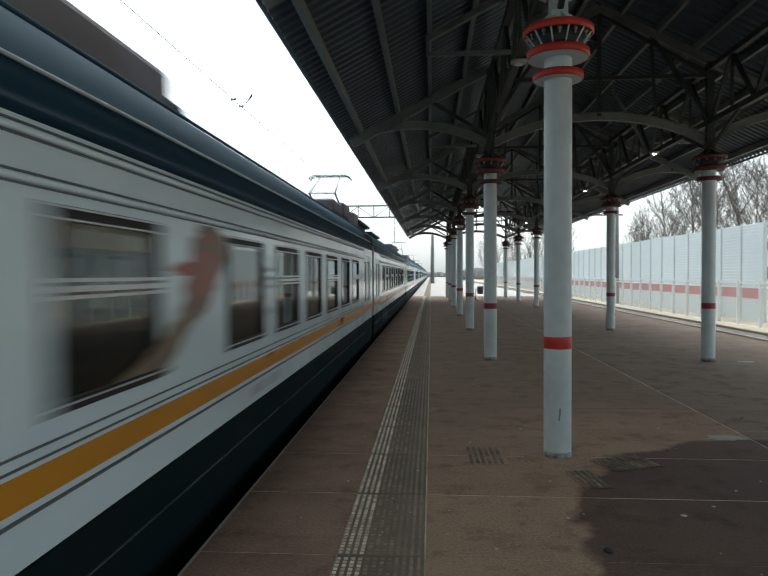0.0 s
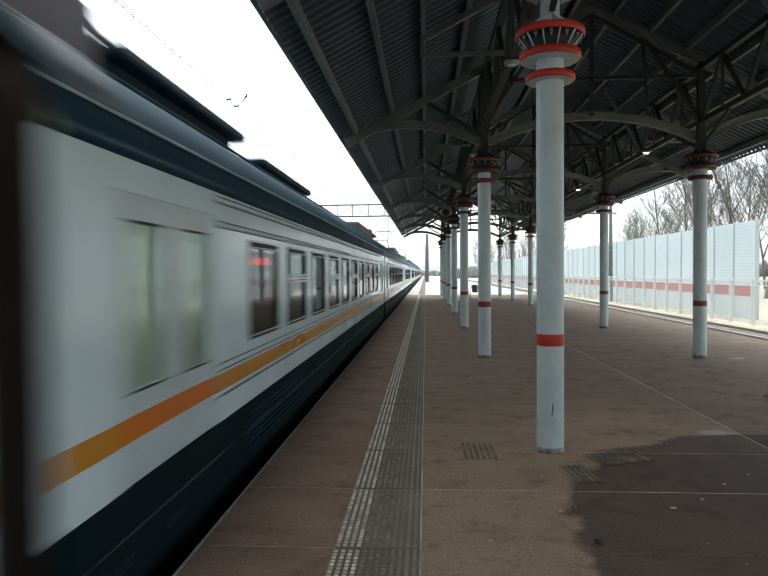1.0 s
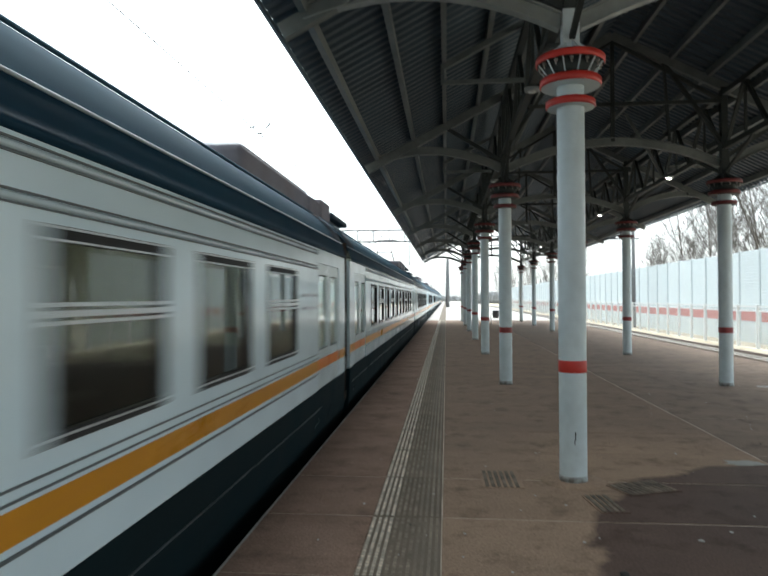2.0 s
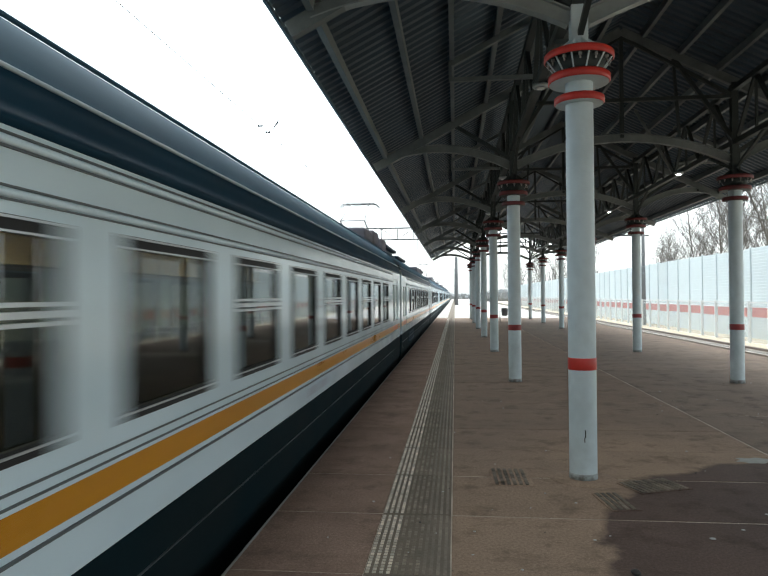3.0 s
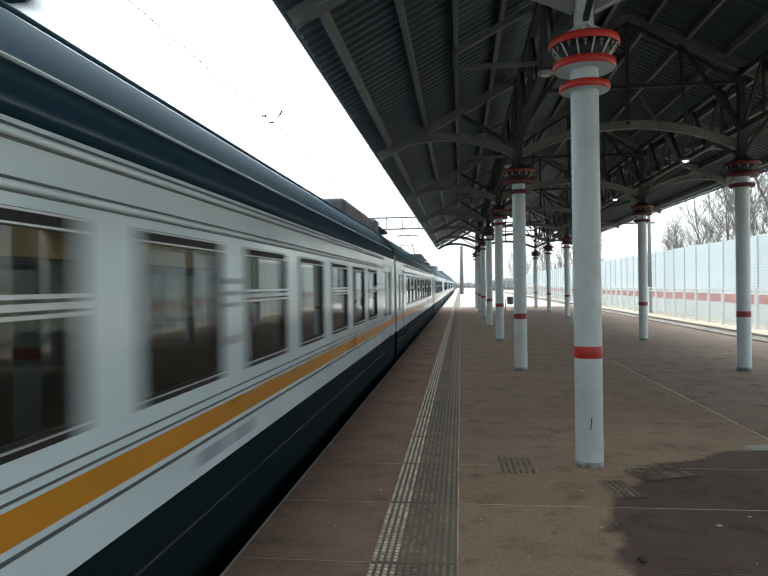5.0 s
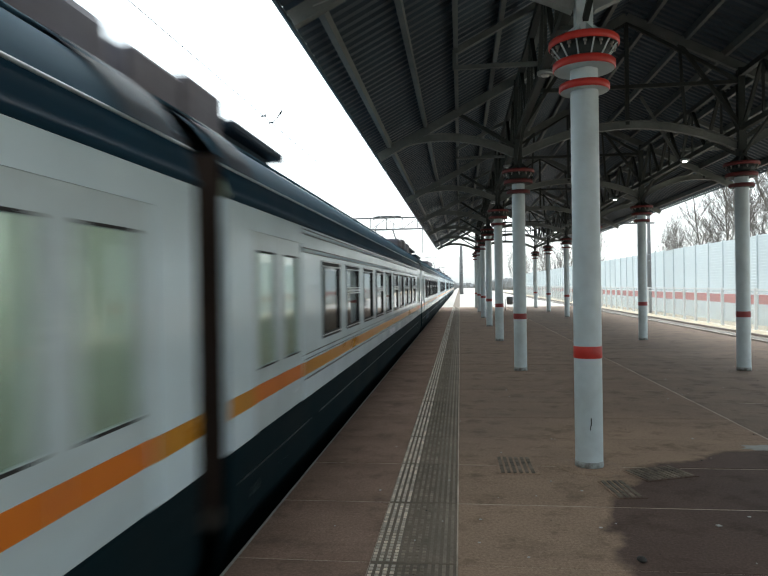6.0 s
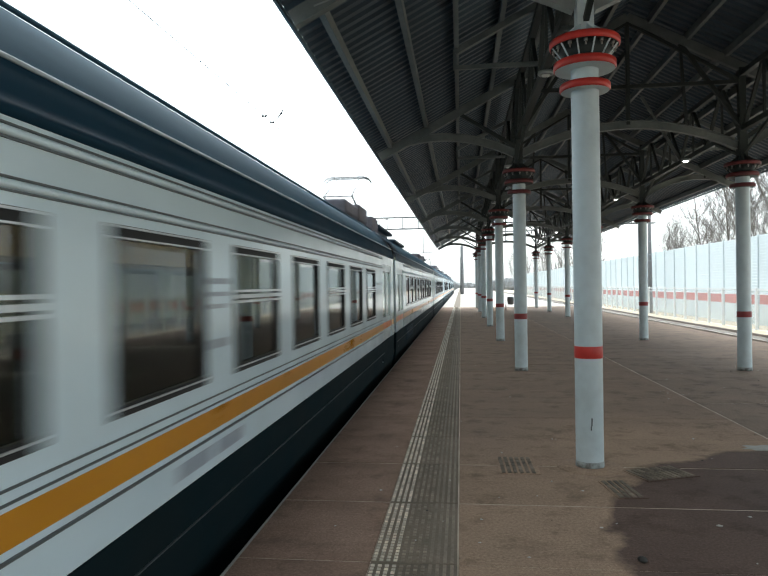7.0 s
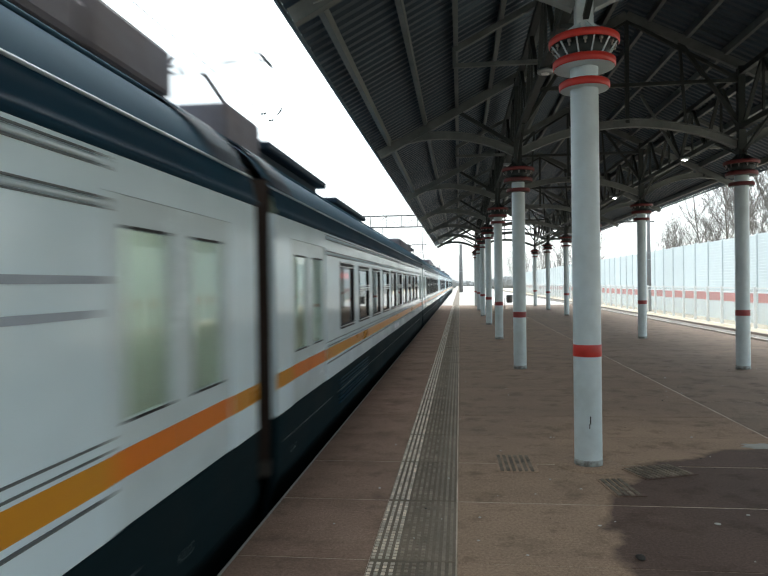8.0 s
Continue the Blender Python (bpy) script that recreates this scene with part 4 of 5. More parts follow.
ROOF2 = [(1.715, 2.55), (1.67, 2.64), (1.56, 2.79), (1.4, 2.925), (1.2, 3.045), (0.95, 3.125), (0.5, 3.19), (0, 3.21)]


def make_car(kind, early=0.0):
    car = thing("train_car", "white electric train car, orange stripe, dark roof" + (", raised pantograph" if kind == "a" else ""), "train car", "train cars", at=(TRAIN_X, 0, 0))
    for s in (1, -1):
        part("side_wall", wall(s, early), M["white"], car)
        y0, y1 = DOORS[0][1], DOORS[1][0]
        for zm in (2.078, 2.268):
            bead = bmesh.new()
            prof = [(s * (HALF - 0.004 + 0.02 * math.sin(j * math.pi / 6)), zm + 0.018 * math.cos(j * math.pi / 6)) for j in range(7)]
            extrude_y(bead, prof, y0 + 0.05, y1 - 0.05, True, True)
            part("moulding_bead", bead, M["white"], car, "white half-round bead")
        part("upper_moulding", strips(((2.05, 2.058), (2.097, 2.106)), y0 + 0.05, y1 - 0.05, 0.01, 0, s), M["rib"], car, "thin dark pressed seam")
        part("cornice_moulding", strips(((2.238, 2.248), (2.288, 2.297)), y0 + 0.05, y1 - 0.05, 0.01, 0, s), M["rib"], car, "thin dark pressed seam")
        part("sill_moulding", strips(((0.989, 0.998), (0.938, 0.947)), y0 + 0.05, y1 - 0.05, 0.01, 0, s), M["rib"], car, "thin dark pressed seam")
        part("lower_moulding", strips(((0.735, 0.748),), y0 + 0.05, y1 - 0.05, 0.012, 0, s), M["rib"], car, "thin dark pressed seam")
        for a, b in ((0.27, DOORS[0][0]), (y0, y1), (DOORS[1][1], CAR - 0.27)):
            part("stripe", strips(((0.78, 0.915),), a, b, 0.003, 0, s), M["orange"], car, "orange stripe")
        bm = bmesh.new()
        extrude_y(bm, [(s * 1.75, 0.54), (s * 1.765, 0.53), (s * 1.74, 0.0), (s * 1.66, -0.35), (s * 1.6, -0.35), (s * 1.68, 0.0), (s * 1.7, 0.54)], 0.27, CAR - 0.27)
        part("skirt", bm, M["skirt"], car, "dark blue-grey lower skirt")
        for y in (0.5, 3.2, 6.1, 9.0, 12.0, 15.0, 18.0):
            part("skirt_rail", boxes((min(s * 1.745, s * 1.766), max(s * 1.745, s * 1.766), y, y + (2.8 if y > 1 else 2.2), 0.287, 0.294)), M["skirtedge"], car, "thin grey edge rail on the skirt")
        bm = bmesh.new()
        extrude_y(bm, [(s * x, z) for x, z in ROOF], 0.27, CAR - 0.27, False, True)
        part("roof_side", bm, M["roofside"], car, "glossy dark blue roof side")
        bm = bmesh.new()
        tube(bm, [(s * 1.72, 0.3, 2.553), (s * 1.72, CAR - 0.3, 2.553)], 0.011, 6)
        part("rain_gutter", bm, M["gutter"], car, "thin pale rain strip")
        bm = bmesh.new()
        tube(bm, [(s * 1.235, 0.3, 3.048), (s * 1.235, CAR - 0.3, 3.048)], 0.015, 8)
        part("roof_seam", bm, M["rooftop"], car, "dark raised seam along the roof")
    bm = bmesh.new()
    extrude_y(bm, ROOF2 + [(-x, z) for x, z in ROOF2[-2::-1]], 0.27, CAR - 0.27, False, True)
    part("roof", bm, M["rooftop"], car, "grey-blue arched metal roof")
    part("floor", boxes((-1.7, 1.7, 0.25, CAR - 0.25, 0.02, FLOOR)), M["floorin"], car)
    part("ceiling", boxes((-1.6, 1.6, 0.3, CAR - 0.3, 2.5, 2.54)), M["cream"], car)
    part("underframe", boxes((-1.3, 1.3, 0.6, CAR - 0.6, -0.75, 0.02)), M["skirt"], car)
    for y in (4.4, CAR - 4.4):
        bm = bmesh.new()
        for dy in (-1.3, 1.3):
            for s in (-0.76, 0.76):
                v = len(bm.verts)
                tube(bm, [(s - 0.06, y + dy, -0.62), (s + 0.06, y + dy, -0.62)], 0.475, 24)
        box(bm, -1.0, 1.0, y - 1.9, y + 1.9, -0.72, -0.5)
        part("bogie", bm, M["skirt"], car, "dark steel bogie")
    # ends, gangway
    for y, d in ((0.27, 1), (CAR - 0.27, -1)):
        a, b = sorted((y, y + d * 0.06))
        part("end_wall", boxes((-1.7, 1.7, a, b, 0.1, 2.62)), M["rust"], car, "dirty brown end wall")
    part("gangway", boxes((-0.85, 0.85, -0.26, 0.26, 0.1, 2.45)), M["rubber"], car, "black rubber gangway bellows")
    for s in (-1.48, 1.48):
        part("gap_guard", boxes((s - 0.04, s + 0.04, -0.26, 0.26, 0.0, 2.5)), M["rubber"], car, "black rubber guard between cars")
    # partitions between vestibules and saloon
    for y in (2.75, CAR - 2.8):
        part("partition", boxes((-1.68, 1.68, y, y + 0.05, FLOOR, 2.5)), M["green"], car)
    for y0, y1 in ((0.3, 2.7), (CAR - 2.7, CAR - 0.3)):
        ye = y0 + 0.05 if y0 < 1 else y1 - 0.05
        part("vestibule_lining", boxes((-1.66, 1.66, ye - 0.02, ye + 0.02, FLOOR, 2.45)), M["green"], car, "pale green vestibule wall")
        # no lamp known here: glowing box added to brighten the door panes
        part("vestibule_light", boxes((0.3, 0.6, (y0 + y1) / 2 - 0.5, (y0 + y1) / 2 + 0.5, 2.44, 2.47)), M["hallway"], car, "added unseen fill light brightening the door glass")
    # windows
    frames, panes, bars = None, None, None
    for s in (1, -1):
        for k in range(WIN_N):
            y = win_y(k, early)
            at = (s * HALF, y, 0, 0, 0, 0)
            if frames is None:
                bm = boxes((-0.045, 0.008, 0.0, 0.028, WZ0, WZ1), (-0.045, 0.008, WIN_W - 0.028, WIN_W, WZ0, WZ1), (-0.045, 0.008, 0.028, WIN_W - 0.028, WZ0, WZ0 + 0.055), (-0.045, 0.008, 0.028, WIN_W - 0.028, WZ1 - 0.06, WZ1))
                frames = part("window_frame", bm, M["rubber"], car, "black window seal", at)
                panes = part("window_pane", boxes((-0.024, -0.018, 0.028, WIN_W - 0.028, WZ0 + 0.055, WZ1 - 0.06)), M["pane"], car, "dark reflecting glass", at)
                panes.visible_shadow = False
                sills = part("window_sill", boxes((-0.02, 0.014, 0.02, WIN_W - 0.02, WZ0 + 0.03, WZ0 + 0.04)), M["alu"], car, "bright metal edge strip", at)
                heads = part("window_head", boxes((-0.02, 0.014, 0.02, WIN_W - 0.02, WZ1 - 0.014, WZ1 - 0.004), (-0.02, 0.012, 0.02, WIN_W - 0.02, WZ1 - 0.066, WZ1 - 0.057)), M["alu"], car, "bright metal edge strip", at)
            else:
                again(frames, car, at)
                again(panes, car, at).visible_shadow = False
                if s > 0:
                    again(sills, car, at)
                    again(heads, car, at)
            if k % 2 and s > 0:
                bm = None
                if bars is None:
                    bars = part("window_vent_bar", boxes((-0.03, 0.012, 0.02, WIN_W - 0.02, 1.662, 1.68), (-0.03, 0.018, 0.02, WIN_W - 0.02, 1.618, 1.645), (-0.03, 0.012, 0.02, WIN_W - 0.02, 1.585, 1.602)), M["alu"], car, "bright metal transom of an opening window", at)
                else:
                    again(bars, car, at)
    # seats along both sides and tan upper panels of the saloon
    seat = None
    for k in range(WIN_N):
        for s in (1, -1):
            y = win_y(k, early) + 0.55
            at = (s * 1.05, y, FLOOR)
            if seat is None:
                bm = soft_box(-0.6, 0.6, -0.06, 0.06, 0.3, 1.08, 0.03, 2)
                box(bm, -0.6, 0.6, -0.5, 0.5, 0.3, 0.42)
                box(bm, -0.5, 0.5, -0.3, 0.3, 0.0, 0.3)
                seat = part("seat", bm, M["seat"], car, "dark two-sided bench seat", at)
            else:
                again(seat, car, at)
    for s in (1, -1):
        part("luggage_rack", boxes(*sorted([(min(s * 1.25, s * 1.66), max(s * 1.25, s * 1.66), 3.0, CAR - 3.0, 2.06, 2.09)])), M["tan"], car, "tan slatted luggage rack")
    part("lining", boxes((-1.69, -1.66, 2.9, CAR - 2.9, 2.02, 2.5), (-1.69, -1.66, 2.9, CAR - 2.9, 0.2, 1.07)), M["tan"], car, "tan wall lining")
    for x in (-0.75, 0.75):
        part("saloon_light", boxes((x - 0.09, x + 0.09, 3.2, CAR - 3.2, 2.455, 2.49)), M["tubelight"], car, "glowing row of ceiling lights")
    # sliding doors
    for ya, yb in DOORS:
        ym = (ya + yb) / 2
        for s in (1, -1):
            for a, b in ((ya, ym - 0.004), (ym + 0.004, yb)):
                c = (a + b) / 2
                xs = sorted((s * (HALF - 0.045), s * (HALF - 0.012)))
                w = 0.25
                bm = boxes((*xs, a, c - w, 0.1, 2.14), (*xs, c + w, b, 0.1, 2.14), (*xs, c - w, c + w, 0.1, 1.05), (*xs, c - w, c + w, 1.98, 2.14))
                leaf = part("door_leaf", bm, M["door"], car, "light grey sliding door leaf")
                xm = s * (HALF - 0.03)
                pn2 = part("door_pane", boxes((xm - 0.004, xm + 0.004, c - w, c + w, 1.05, 1.98)), M["doorpane"], leaf, "greenish door glass")
                pn2.visible_shadow = False
                xo = s * (HALF - 0.012)
                for zs in (1.035, 1.98):
                    part("door_seal", boxes((min(xo, xo + s * 0.006), max(xo, xo + s * 0.006), c - w, c + w, zs, zs + 0.015)), M["rubber"], leaf)
                part("door_stripe", boxes((min(xo, xo + s * 0.004), max(xo, xo + s * 0.004), a + 0.005, b - 0.005, 0.78, 0.915)), M["dooror"], leaf, "bright orange stripe")
                part("door_foot", boxes((min(xo, xo + s * 0.004), max(xo, xo + s * 0.004), a + 0.005, b - 0.005, 0.1, 0.54)), M["skirt"], leaf)
    # destination sign behind the first window, writing too blurred to read
    if kind == "a":
        part("sign_case", boxes((HALF - 0.1, HALF - 0.06, WIN_Y + 0.04, WIN_Y + WIN_W - 0.04, 1.74, 1.9)), M["ledback"], car, "black destination display")
        bm = bmesh.new()
        rnd = random.Random(4)
        y = WIN_Y + 0.07
        while y < WIN_Y + WIN_W - 0.12:
            w = rnd.uniform(0.025, 0.05)
            box(bm, HALF - 0.06, HALF - 0.056, y, y + w, 1.78, 1.78 + rnd.choice((0.06, 0.075)))
            y += w + 0.016
        part("sign_bars", bm, M["led"], car, "glowing red dot-matrix bars")
    # small notices
    y = win_y(5) - 0.48
    for z0, z1, w in ((1.72, 1.76, 0.4), (1.64, 1.67, 0.4), (1.56, 1.59, 0.34), (1.3, 1.36, 0.36)):
        part("notice", boxes((HALF, HALF + 0.002, y, y + w, z0, z1)), M["decgrey"], car, "illegible grey notice line")
    for y in (10.75, 11.35):
        part("fleet_mark", boxes((HALF, HALF + 0.002, y, y + 0.48, 0.6, 0.69)), M["decgrey"], car, "illegible grey marking")
    for y0, y1, z in ((19.72, 20.6, 1.71), (19.8, 20.5, 1.56)):
        part("step_slot", boxes((HALF, HALF + 0.012, y0, y1, z, z + 0.035)), M["decgrey"], car, "grey recessed grab rail")
    if kind == "a":
        for k in range(7):
            part("grille_slat", boxes((HALF - 0.01, HALF + 0.012, 3.3, 6.0, 0.12 + k * 0.05, 0.135 + k * 0.05)), M["roofside"], car, "dark louvre slat")
    # roof equipment
    def rbox(name, x0, x1, y0, y1, z0, z1, mat, label, r=0.03):
        return part(name, soft_box(x0, x1, y0, y1, z0, z1, r, 2), mat, car, label)

    def hood(y0, y1, z, half=1.15):
        h = rbox("roof_hood", -half, half, y0, y1, z, z + 0.1, M["roofdark"], "dark low roof hood with overhanging lid")
        part("hood_base", boxes((0.15 - half, half - 0.15, y0 + 0.1, y1 - 0.15, 2.95, z)), M["roofdark"], h)

    if kind == "a":
        for xa, xb in ((0.62, 1.14), (-1.14, -0.62)):
            rbox("roof_box", xa, xb, 0.8, 1.9, 2.98, 3.48, M["roofbox"], "narrow grey roof equipment box")
        hood(2.2, 5.6, 3.3)
        hood(6.5, 10.25, 3.19)
        rbox("roof_box", -1.15, 1.15, CAR - 3.6, CAR - 0.1, 2.98, 3.42, M["roofbox"], "large grey roof equipment box", 0.08)
        for y in (14.2, 17.0):
            rbox("roof_vent", -0.35, 0.35, y, y + 0.6, 3.05, 3.26, M["rooftop"], "low roof ventilator")
        # pantograph
        pg = part("pantograph_base", boxes((-0.6, -0.52, 3.0, 4.7, 3.5, 3.56), (0.52, 0.6, 3.0, 4.7, 3.5, 3.56), (-0.6, 0.6, 3.0, 3.08, 3.5, 3.56), (-0.6, 0.6, 4.62, 4.7, 3.5, 3.56)), M["galv"], car, "grey pantograph base frame")
        bm = bmesh.new()
        for x in (-0.56, 0.56):
            for y in (3.1, 4.6):
                lathe(bm, [(0.05, 3.38), (0.075, 3.41), (0.05, 3.44), (0.075, 3.47), (0.05, 3.5)], 12, x, y)
        part("insulators", bm, M["rust"], pg)
        for x in (-0.42, 0.42):
            bm = bmesh.new()
            tube(bm, [(x, 4.5, 3.56), (x * 0.95, 2.15, 4.2)], [0.032, 0.026], 8)
            part("lower_arm", bm, M["wire"], pg)
            bm = bmesh.new()
            tube(bm, [(x * 0.95, 2.15, 4.2), (x * 0.8, 3.82, 4.93)], [0.02, 0.016], 8)
            part("upper_arm", bm, M["wire"], pg)
        bm = bmesh.new()
        tube(bm, [(-0.44, 2.15, 4.2), (0.44, 2.15, 4.2)], 0.02, 8)
        part("knee_tube", bm, M["wire"], pg)
        for y in (3.66, 3.98):
            bm = bmesh.new()
            tube(bm, [(-0.7, y, 4.84), (-0.64, y, 4.93), (-0.5, y, 4.975), (0.5, y, 4.975), (0.64, y, 4.93), (0.7, y, 4.84)], 0.022, 8)
            part("contact_strip", bm, M["wire"], pg)
    else:
        rbox("roof_box", -1.14, 1.14, 1.05, 1.9, 2.98, 3.47, M["roofbox"], "grey roof equipment box")
        rbox("roof_box", -1.12, 1.12, 0.14, 1.02, 2.98, 3.4, M["roofbox"], "low grey roof equipment box")
        hood(2.15, 4.05, 3.27)
        if early:
            rbox("roof_box", -1.15, 1.15, 5.2, 10.5, 2.98, 3.4, M["roofbox"], "long grey roof equipment box", 0.06)
            rbox("roof_box", -1.1, 1.1, 10.5, 10.95, 2.98, 3.22, M["roofdark"], "low dark roof equipment box")
        for y in (7.5, 10.5, 13.5, 16.5):
            rbox("roof_vent", -0.35, 0.35, y, y + 0.6, 3.05, 3.26, M["rooftop"], "low roof ventilator")
        # dark block draws the shadow along the foot of the roof boxes
        part("box_plinth", boxes((-1.13, 1.13, CAR - 3.2, CAR - 0.45, 2.95, 3.14)), M["roofdark"], car, "dark plinth drawing the shadow beneath the roof boxes")
        rbox("roof_box", -1.15, 1.15, CAR - 3.2, CAR - 1.62, 3.14, 3.42, M["roofbox"], "low grey roof equipment box", 0.05)
        rbox("roof_box", -1.17, 1.17, CAR - 1.6, CAR - 0.4, 3.14, 3.5, M["roofbox"], "taller grey roof equipment box", 0.04)
        rbox("roof_box_lid", -1.0, 1.0, CAR - 2.4, CAR - 1.7, 3.42, 3.46, M["roofbox"], "flat lid on the roof box", 0.015)
        rbox("roof_box", -0.8, 0.8, CAR - 4.6, CAR - 3.3, 3.0, 3.36, M["roofdark"], "dark roof equipment box")
    for y0 in (0.42, CAR - 1.05):
        bm = bmesh.new()
        extrude_y(bm, [(x * 1.01, z + 0.012) for x, z in ROOF2] + [(-x * 1.01, z + 0.012) for x, z in ROOF2[-2::-1]], y0, y0 + 0.63, False, True)
        part("roof_end_band", bm, M["roofdark"], car, "dark band at the roof's end")
        for j in range(8):
            bm = bmesh.new()
            ya = y0 + 0.02 + j * 0.077
            extrude_y(bm, [(x * 1.02, z + 0.026) for x, z in ROOF2[1:]] + [(-x * 1.02, z + 0.026) for x, z in ROOF2[-2:0:-1]], ya, ya + 0.04, False, True)
            part("roof_louvre", bm, M["roofside"], car, "dark louvre rib at the roof's end")
    return car


FIRST, LAST = -2, 9
G0, V0, ACC = 18.32, 16.1, 0.735
cars = {}
cars[0], cars[-1] = make_car("a"), make_car("b", 0.75)
plain_b = make_car("b")
for i in range(FIRST, LAST + 1):
    if i not in cars:
        cars[i] = copy_thing(cars[0], pose(TRAIN_X, 0, 0)) if i % 2 == 0 else (copy_thing(plain_b, pose(TRAIN_X, 0, 0)) if i > 1 or i < -1 else plain_b)
# a worn printed picture on one car only, as plain slanting shapes
def decal(y0, mat, pts, name):
    bm = bmesh.new()
    a = [bm.verts.new((HALF + 0.0025, y0 + y, z)) for y, z in pts]
    b = [bm.verts.new((HALF + 0.004, y0 + y, z)) for y, z in pts]
    bm.faces.new(a[::-1])
    bm.faces.new(b)
    for k in range(len(pts)):
        bm.faces.new((a[k], a[(k + 1) % len(pts)], b[(k + 1) % len(pts)], b[k]))
    return part(name, bm, mat, cars[-1], "faded brown and red printed decal")


def ragged(line, seed):
    """A blotch with an uneven outline round a line of (y, z, half width)."""
    rn = random.Random(seed)
    left, right = [], []
    for (ya, za, wa), (yb, zb, wb) in zip(line, line[1:]):
        for k in range(4):
            t = k / 4
            y, z, w = ya + (yb - ya) * t, za + (zb - za) * t, wa + (wb - wa) * t
            left.append((y - w * rn.uniform(0.7, 1.2), z + rn.uniform(-0.012, 0.012)))
            right.append((y + w * rn.uniform(0.7, 1.2), z + rn.uniform(-0.012, 0.012)))
    return left + right[::-1]


DEC = 9.3
decal(DEC, M["brown"], ragged([(0.36, 2.04, 0.22), (0.36, 1.9, 0.36), (0.28, 1.7, 0.34), (0.1, 1.5, 0.26), (-0.05, 1.4, 0.2)], 3), "decal")
decal(DEC, M["decolive"], ragged([(0.02, 1.46, 0.22), (-0.3, 1.32, 0.26), (-0.65, 1.16, 0.32), (-0.8, 1.05, 0.3)], 8), "decal")
decal(DEC, M["decred"], ragged([(0.3, 1.86, 0.16), (0.2, 1.76, 0.3), (0.2, 1.64, 0.24), (0.1, 1.52, 0.12)], 5), "decal").matrix_basis = pose(0.003, 0, 0)
decal(DEC, M["decred"], ragged([(-0.1, 1.78, 0.05), (-0.2, 1.73, 0.22), (-0.15, 1.68, 0.1)], 6), "decal").matrix_basis = pose(0.005, 0, 0)
decal(DEC, M["decred"], ragged([(0.3, 2.0, 0.1), (0.34, 1.95, 0.2), (0.32, 1.9, 0.08)], 7), "decal").matrix_basis = pose(0.005, 0, 0)


def motions():
    for i, c in cars.items():
        rows = []
        for k in range(17):
            t = k * 0.5
            rows.append((t, pose(TRAIN_X, G0 - V0 * t + 0.5 * ACC * t * t + CAR * i, 0)))
        walk(c, rows)




# ---- paving: slabs, tactile tiles, grates and litter ----
PITCH, Y_J = 1.117, 5.225
rnd = random.Random(12)
slab_kinds, piece_count = {}, 0


def slab(x0, x1, ln, mat):
    key = (round(x0, 3), round(x1, 3), ln, mat.name)
    if key not in slab_kinds:
        bm = boxes((x0, x1, 0, ln, -0.03, 0.0))
        top = [e for e in bm.edges if all(v.co.z > -0.001 for v in e.verts)]
        bmesh.ops.bevel(bm, geom=top, offset=0.004, segments=1, affect="EDGES")
        slab_kinds[key] = mesh_of("paving_slab", bm, mat)
    return slab_kinds[key]


def tactile_tile():
    tile = new("tactile_tile", mesh_of("tactile_tile", boxes((-0.531, -0.006, 0.004, PITCH - 0.004, -0.03, 0.001)), M["tactile"]))
    white, grey, long = bmesh.new(), bmesh.new(), bmesh.new()
    for k in range(12):
        x = -0.525 + k * 0.0435
        if k > 7:
            box(long, x, x + 0.021, 0.015, PITCH - 0.015, 0.0, 0.005)
            continue
        y = 0.015
        while y < PITCH - 0.035:
            box(white if k < 4 else grey, x, x + 0.023, y, y + 0.027, 0.0, 0.006)
            y += 0.047
    for name, bm, mat, label in (("stud_rows", white, M["worn"], "worn whitish raised studs"), ("grey_studs", grey, M["ribs"], "dull grey-brown raised studs"), ("ribs", long, M["ribs"], "dull raised ribs")):
        tagged(part(name, bm, mat, tile, label), kind="stuff")
    return tile


tile0 = tactile_tile()
y_first = Y_J - PITCH * 9
for k in range(0, 49):
    y = y_first + k * PITCH
    wide = k in (9, 10, 14, 19, 24) or rnd.random() < 0.18
    gap = 0.017 if wide else 0.008
    for x0, x1, mat in ((EDGE_L, -0.535, M["edging"]), (0.004, MID - 0.009, M["paving"]), (MID + 0.009, EDGE_R, M["asphalt"])):
        g = gap if x0 < MID else (0.018 if k in (10, 11, 13) else 0.005)
        ob = new("paving_slab", slab(x0, x1, PITCH - g, mat))
        ob.parent = platform
        ob.matrix_basis = pose(0, y + g, rnd.uniform(-0.0015, 0.0015))
    if k == 0:
        tile0.parent, tile0.matrix_basis = platform, pose(0, y, 0)
    else:
        c = copy_thing(tile0, pose(0, y, rnd.uniform(-0.001, 0.001)))
        c.parent = platform

# ribbed plates round the near column
def ribbed_plate(x, y, w, d, turn):
    p = thing("ribbed_paver", "worn ribbed concrete guide paver set in the platform", "paver", "ribbed pavers", at=(x, y, 0.001, 0, 0, turn))
    part("plate", boxes((-w / 2, w / 2, -d / 2, d / 2, -0.01, 0.004)), M["paving"], p)
    bm = bmesh.new()
    n = int(w / 0.052)
    for k in range(n):
        x0 = -w / 2 + 0.02 + k * (w - 0.04) / n
        y0 = 0.015 - d / 2
        while y0 < d / 2 - 0.05:
            box(bm, x0, x0 + 0.03, y0, min(y0 + 0.1, d / 2 - 0.012), 0.003, 0.011)
            y0 += 0.112
    tagged(part("ribs", bm, M["grating"], p), kind="stuff")
    return p


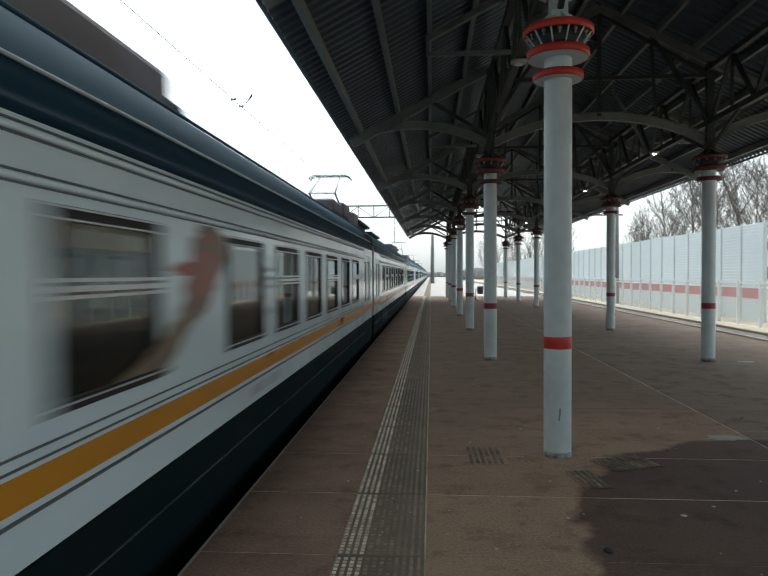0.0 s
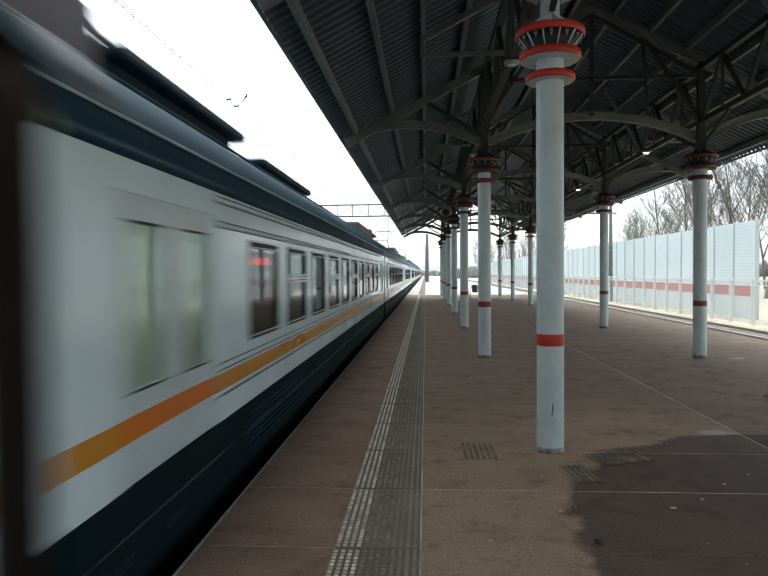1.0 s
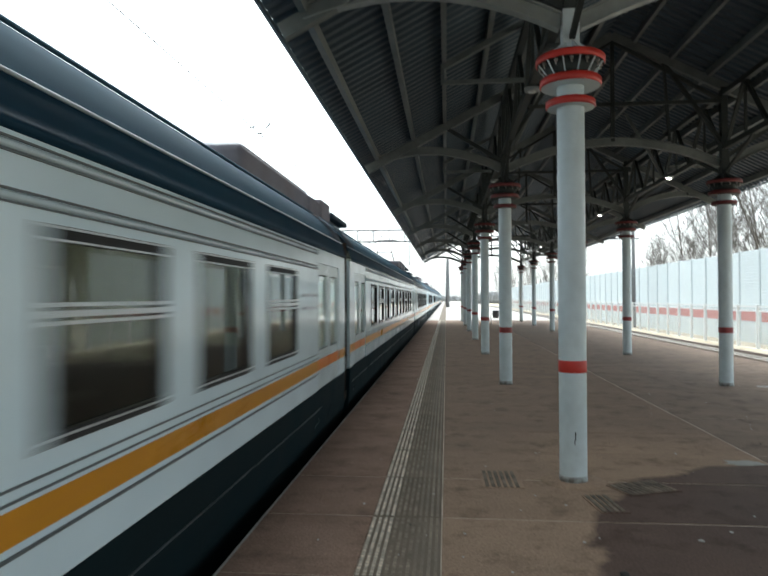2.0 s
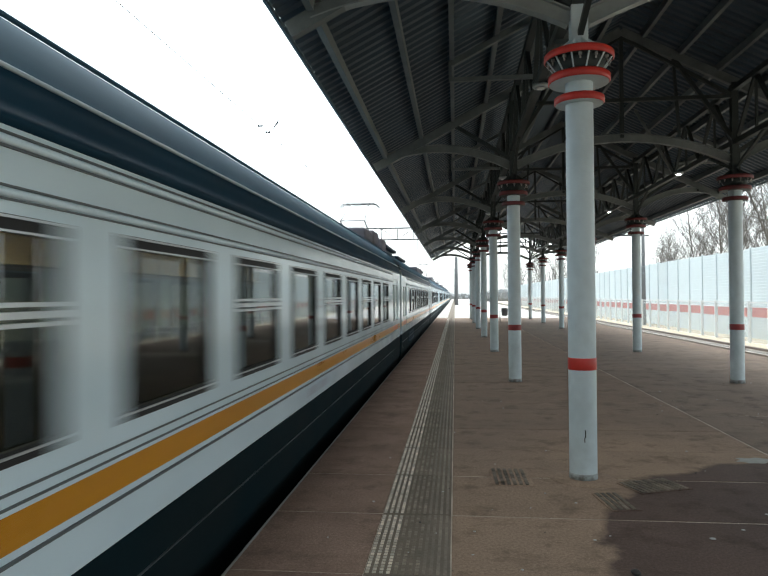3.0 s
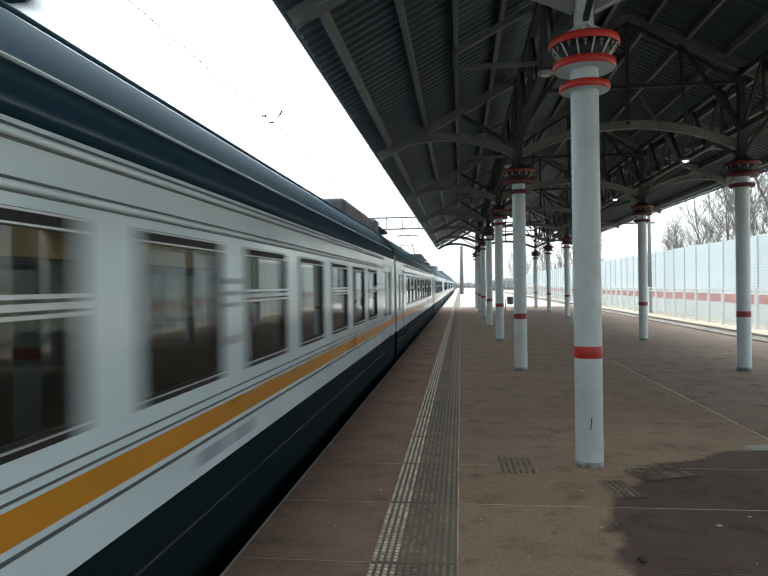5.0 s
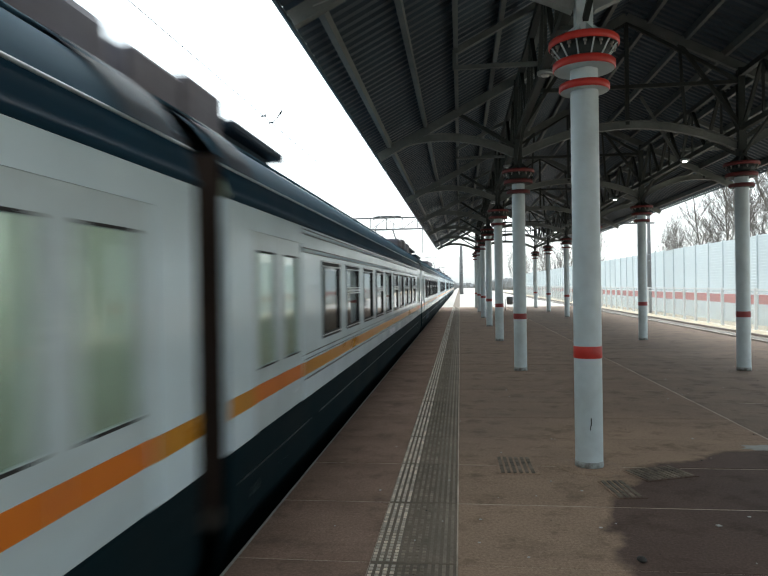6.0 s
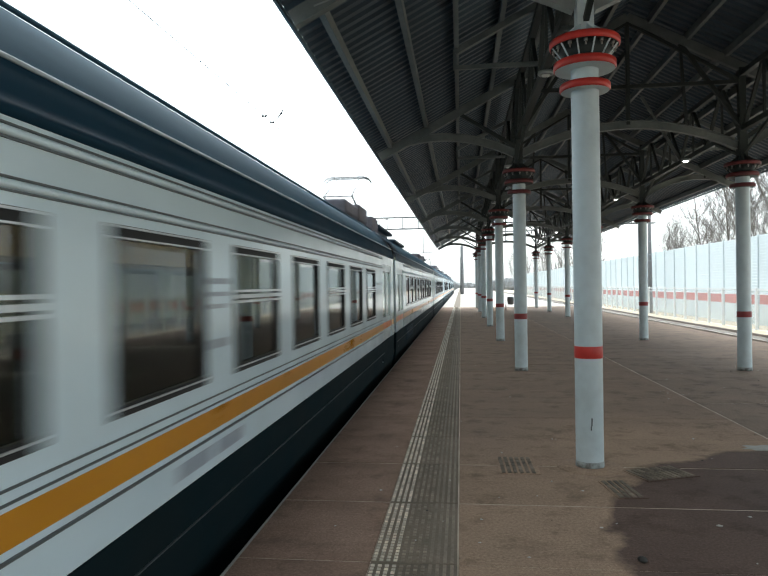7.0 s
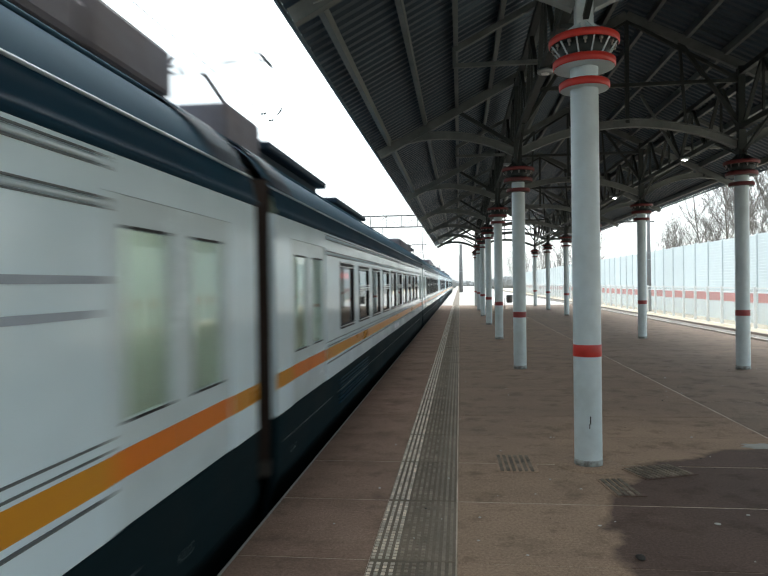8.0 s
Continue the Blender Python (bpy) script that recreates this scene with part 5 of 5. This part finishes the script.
for c in ((0.54, 6.34, 0.36, 0.56, 1), (1.77, 6.16, 0.52, 0.36, 22), (1.33, 5.67, 0.24, 0.46, 8)):
    ribbed_plate(*c)
col_pad = thing("column_patch", "pale round mortar patch at a column foot", "mortar patch", "mortar patches", at=(XA, ROW_Y0, 0))
bm = bmesh.new()
lathe(bm, [(0.3, -0.004), (0.29, 0.003), (0.14, 0.012)], 28)
part("mortar", bm, M["paving"], col_pad)

def irregular(name, label, x, y, r, mat, seed):
    rn = random.Random(seed)
    bm = bmesh.new()
    n = 18
    rs = [r * rn.uniform(0.65, 1.2) for _ in range(n)]
    low = [bm.verts.new((rs[k] * math.cos(k * math.tau / n), 0.6 * rs[k] * math.sin(k * math.tau / n), 0.0)) for k in range(n)]
    top = [bm.verts.new((v.co.x * 0.8, v.co.y * 0.8, 0.009)) for v in low]
    bm.faces.new(top)
    for k in range(n):
        bm.faces.new((low[k], low[(k + 1) % n], top[(k + 1) % n], top[k]))
    tagged(part(name, bm, mat, None, "", (x, y, 0.001)), label, "mortar patch", "mortar patches")


irregular("mortar_smear", "pale dried mortar smear on the platform", 3.05, 7.15, 0.2, M["concrete"], 3)
irregular("mortar_smear", "pale dried mortar smear on the platform", 6.0, 13.1, 0.16, M["concrete"], 5)
bm = boxes((EDGE_L, EDGE_L + 0.018, -30, 50, -0.02, 0.0025))
part("edge_lip", bm, M["concrete"], platform, "worn pale concrete lip")
for x, y, size in ((0.98, 4.79, 0.009), (1.79, 4.88, 0.015), (0.14, 4.46, 0.007), (1.0, 5.61, 0.008), (2.07, 5.08, 0.01)):
    bm = bmesh.new()
    bmesh.ops.create_icosphere(bm, subdivisions=2, radius=size)
    for v in bm.verts:
        v.co *= 1 + 0.25 * noise.noise(v.co * 60)
        v.co.x *= 1.5
        v.co.z *= 0.4
    tagged(part("litter_scrap", bm, M["litter"], None, "", (x, y, size * 0.38)), "pale scrap lying on the platform", "litter", "litter scraps")
for i in range(150):
    x, y = rnd.uniform(-0.9, 7.5), rnd.uniform(3.3, 14)
    dark = rnd.random() < 0.5
    s = rnd.uniform(0.004, 0.011)
    bm = bmesh.new()
    bmesh.ops.create_icosphere(bm, subdivisions=1, radius=s)
    for v in bm.verts:
        v.co.x *= rnd.uniform(0.7, 1.5)
        v.co.z *= 0.5
    ob = part("pebble" if dark else "litter_scrap", bm, M["pebble"] if dark else M["litter"], None, "", (x, y, s * 0.42))
    tagged(ob, "small dark stone lying on the platform" if dark else "small pale scrap lying on the platform", "stone" if dark else "litter", "stones" if dark else "litter scraps")
bm = bmesh.new()
bmesh.ops.create_icosphere(bm, subdivisions=2, radius=0.03)
for v in bm.verts:
    v.co *= 1 + 0.2 * noise.noise(v.co * 40)
    v.co.z *= 0.6
tagged(part("pebble", bm, M["pebble"], None, "", (1.11, 4.24, 0.016)), "dark stone lying on the platform", "stone", "stones")


motions()
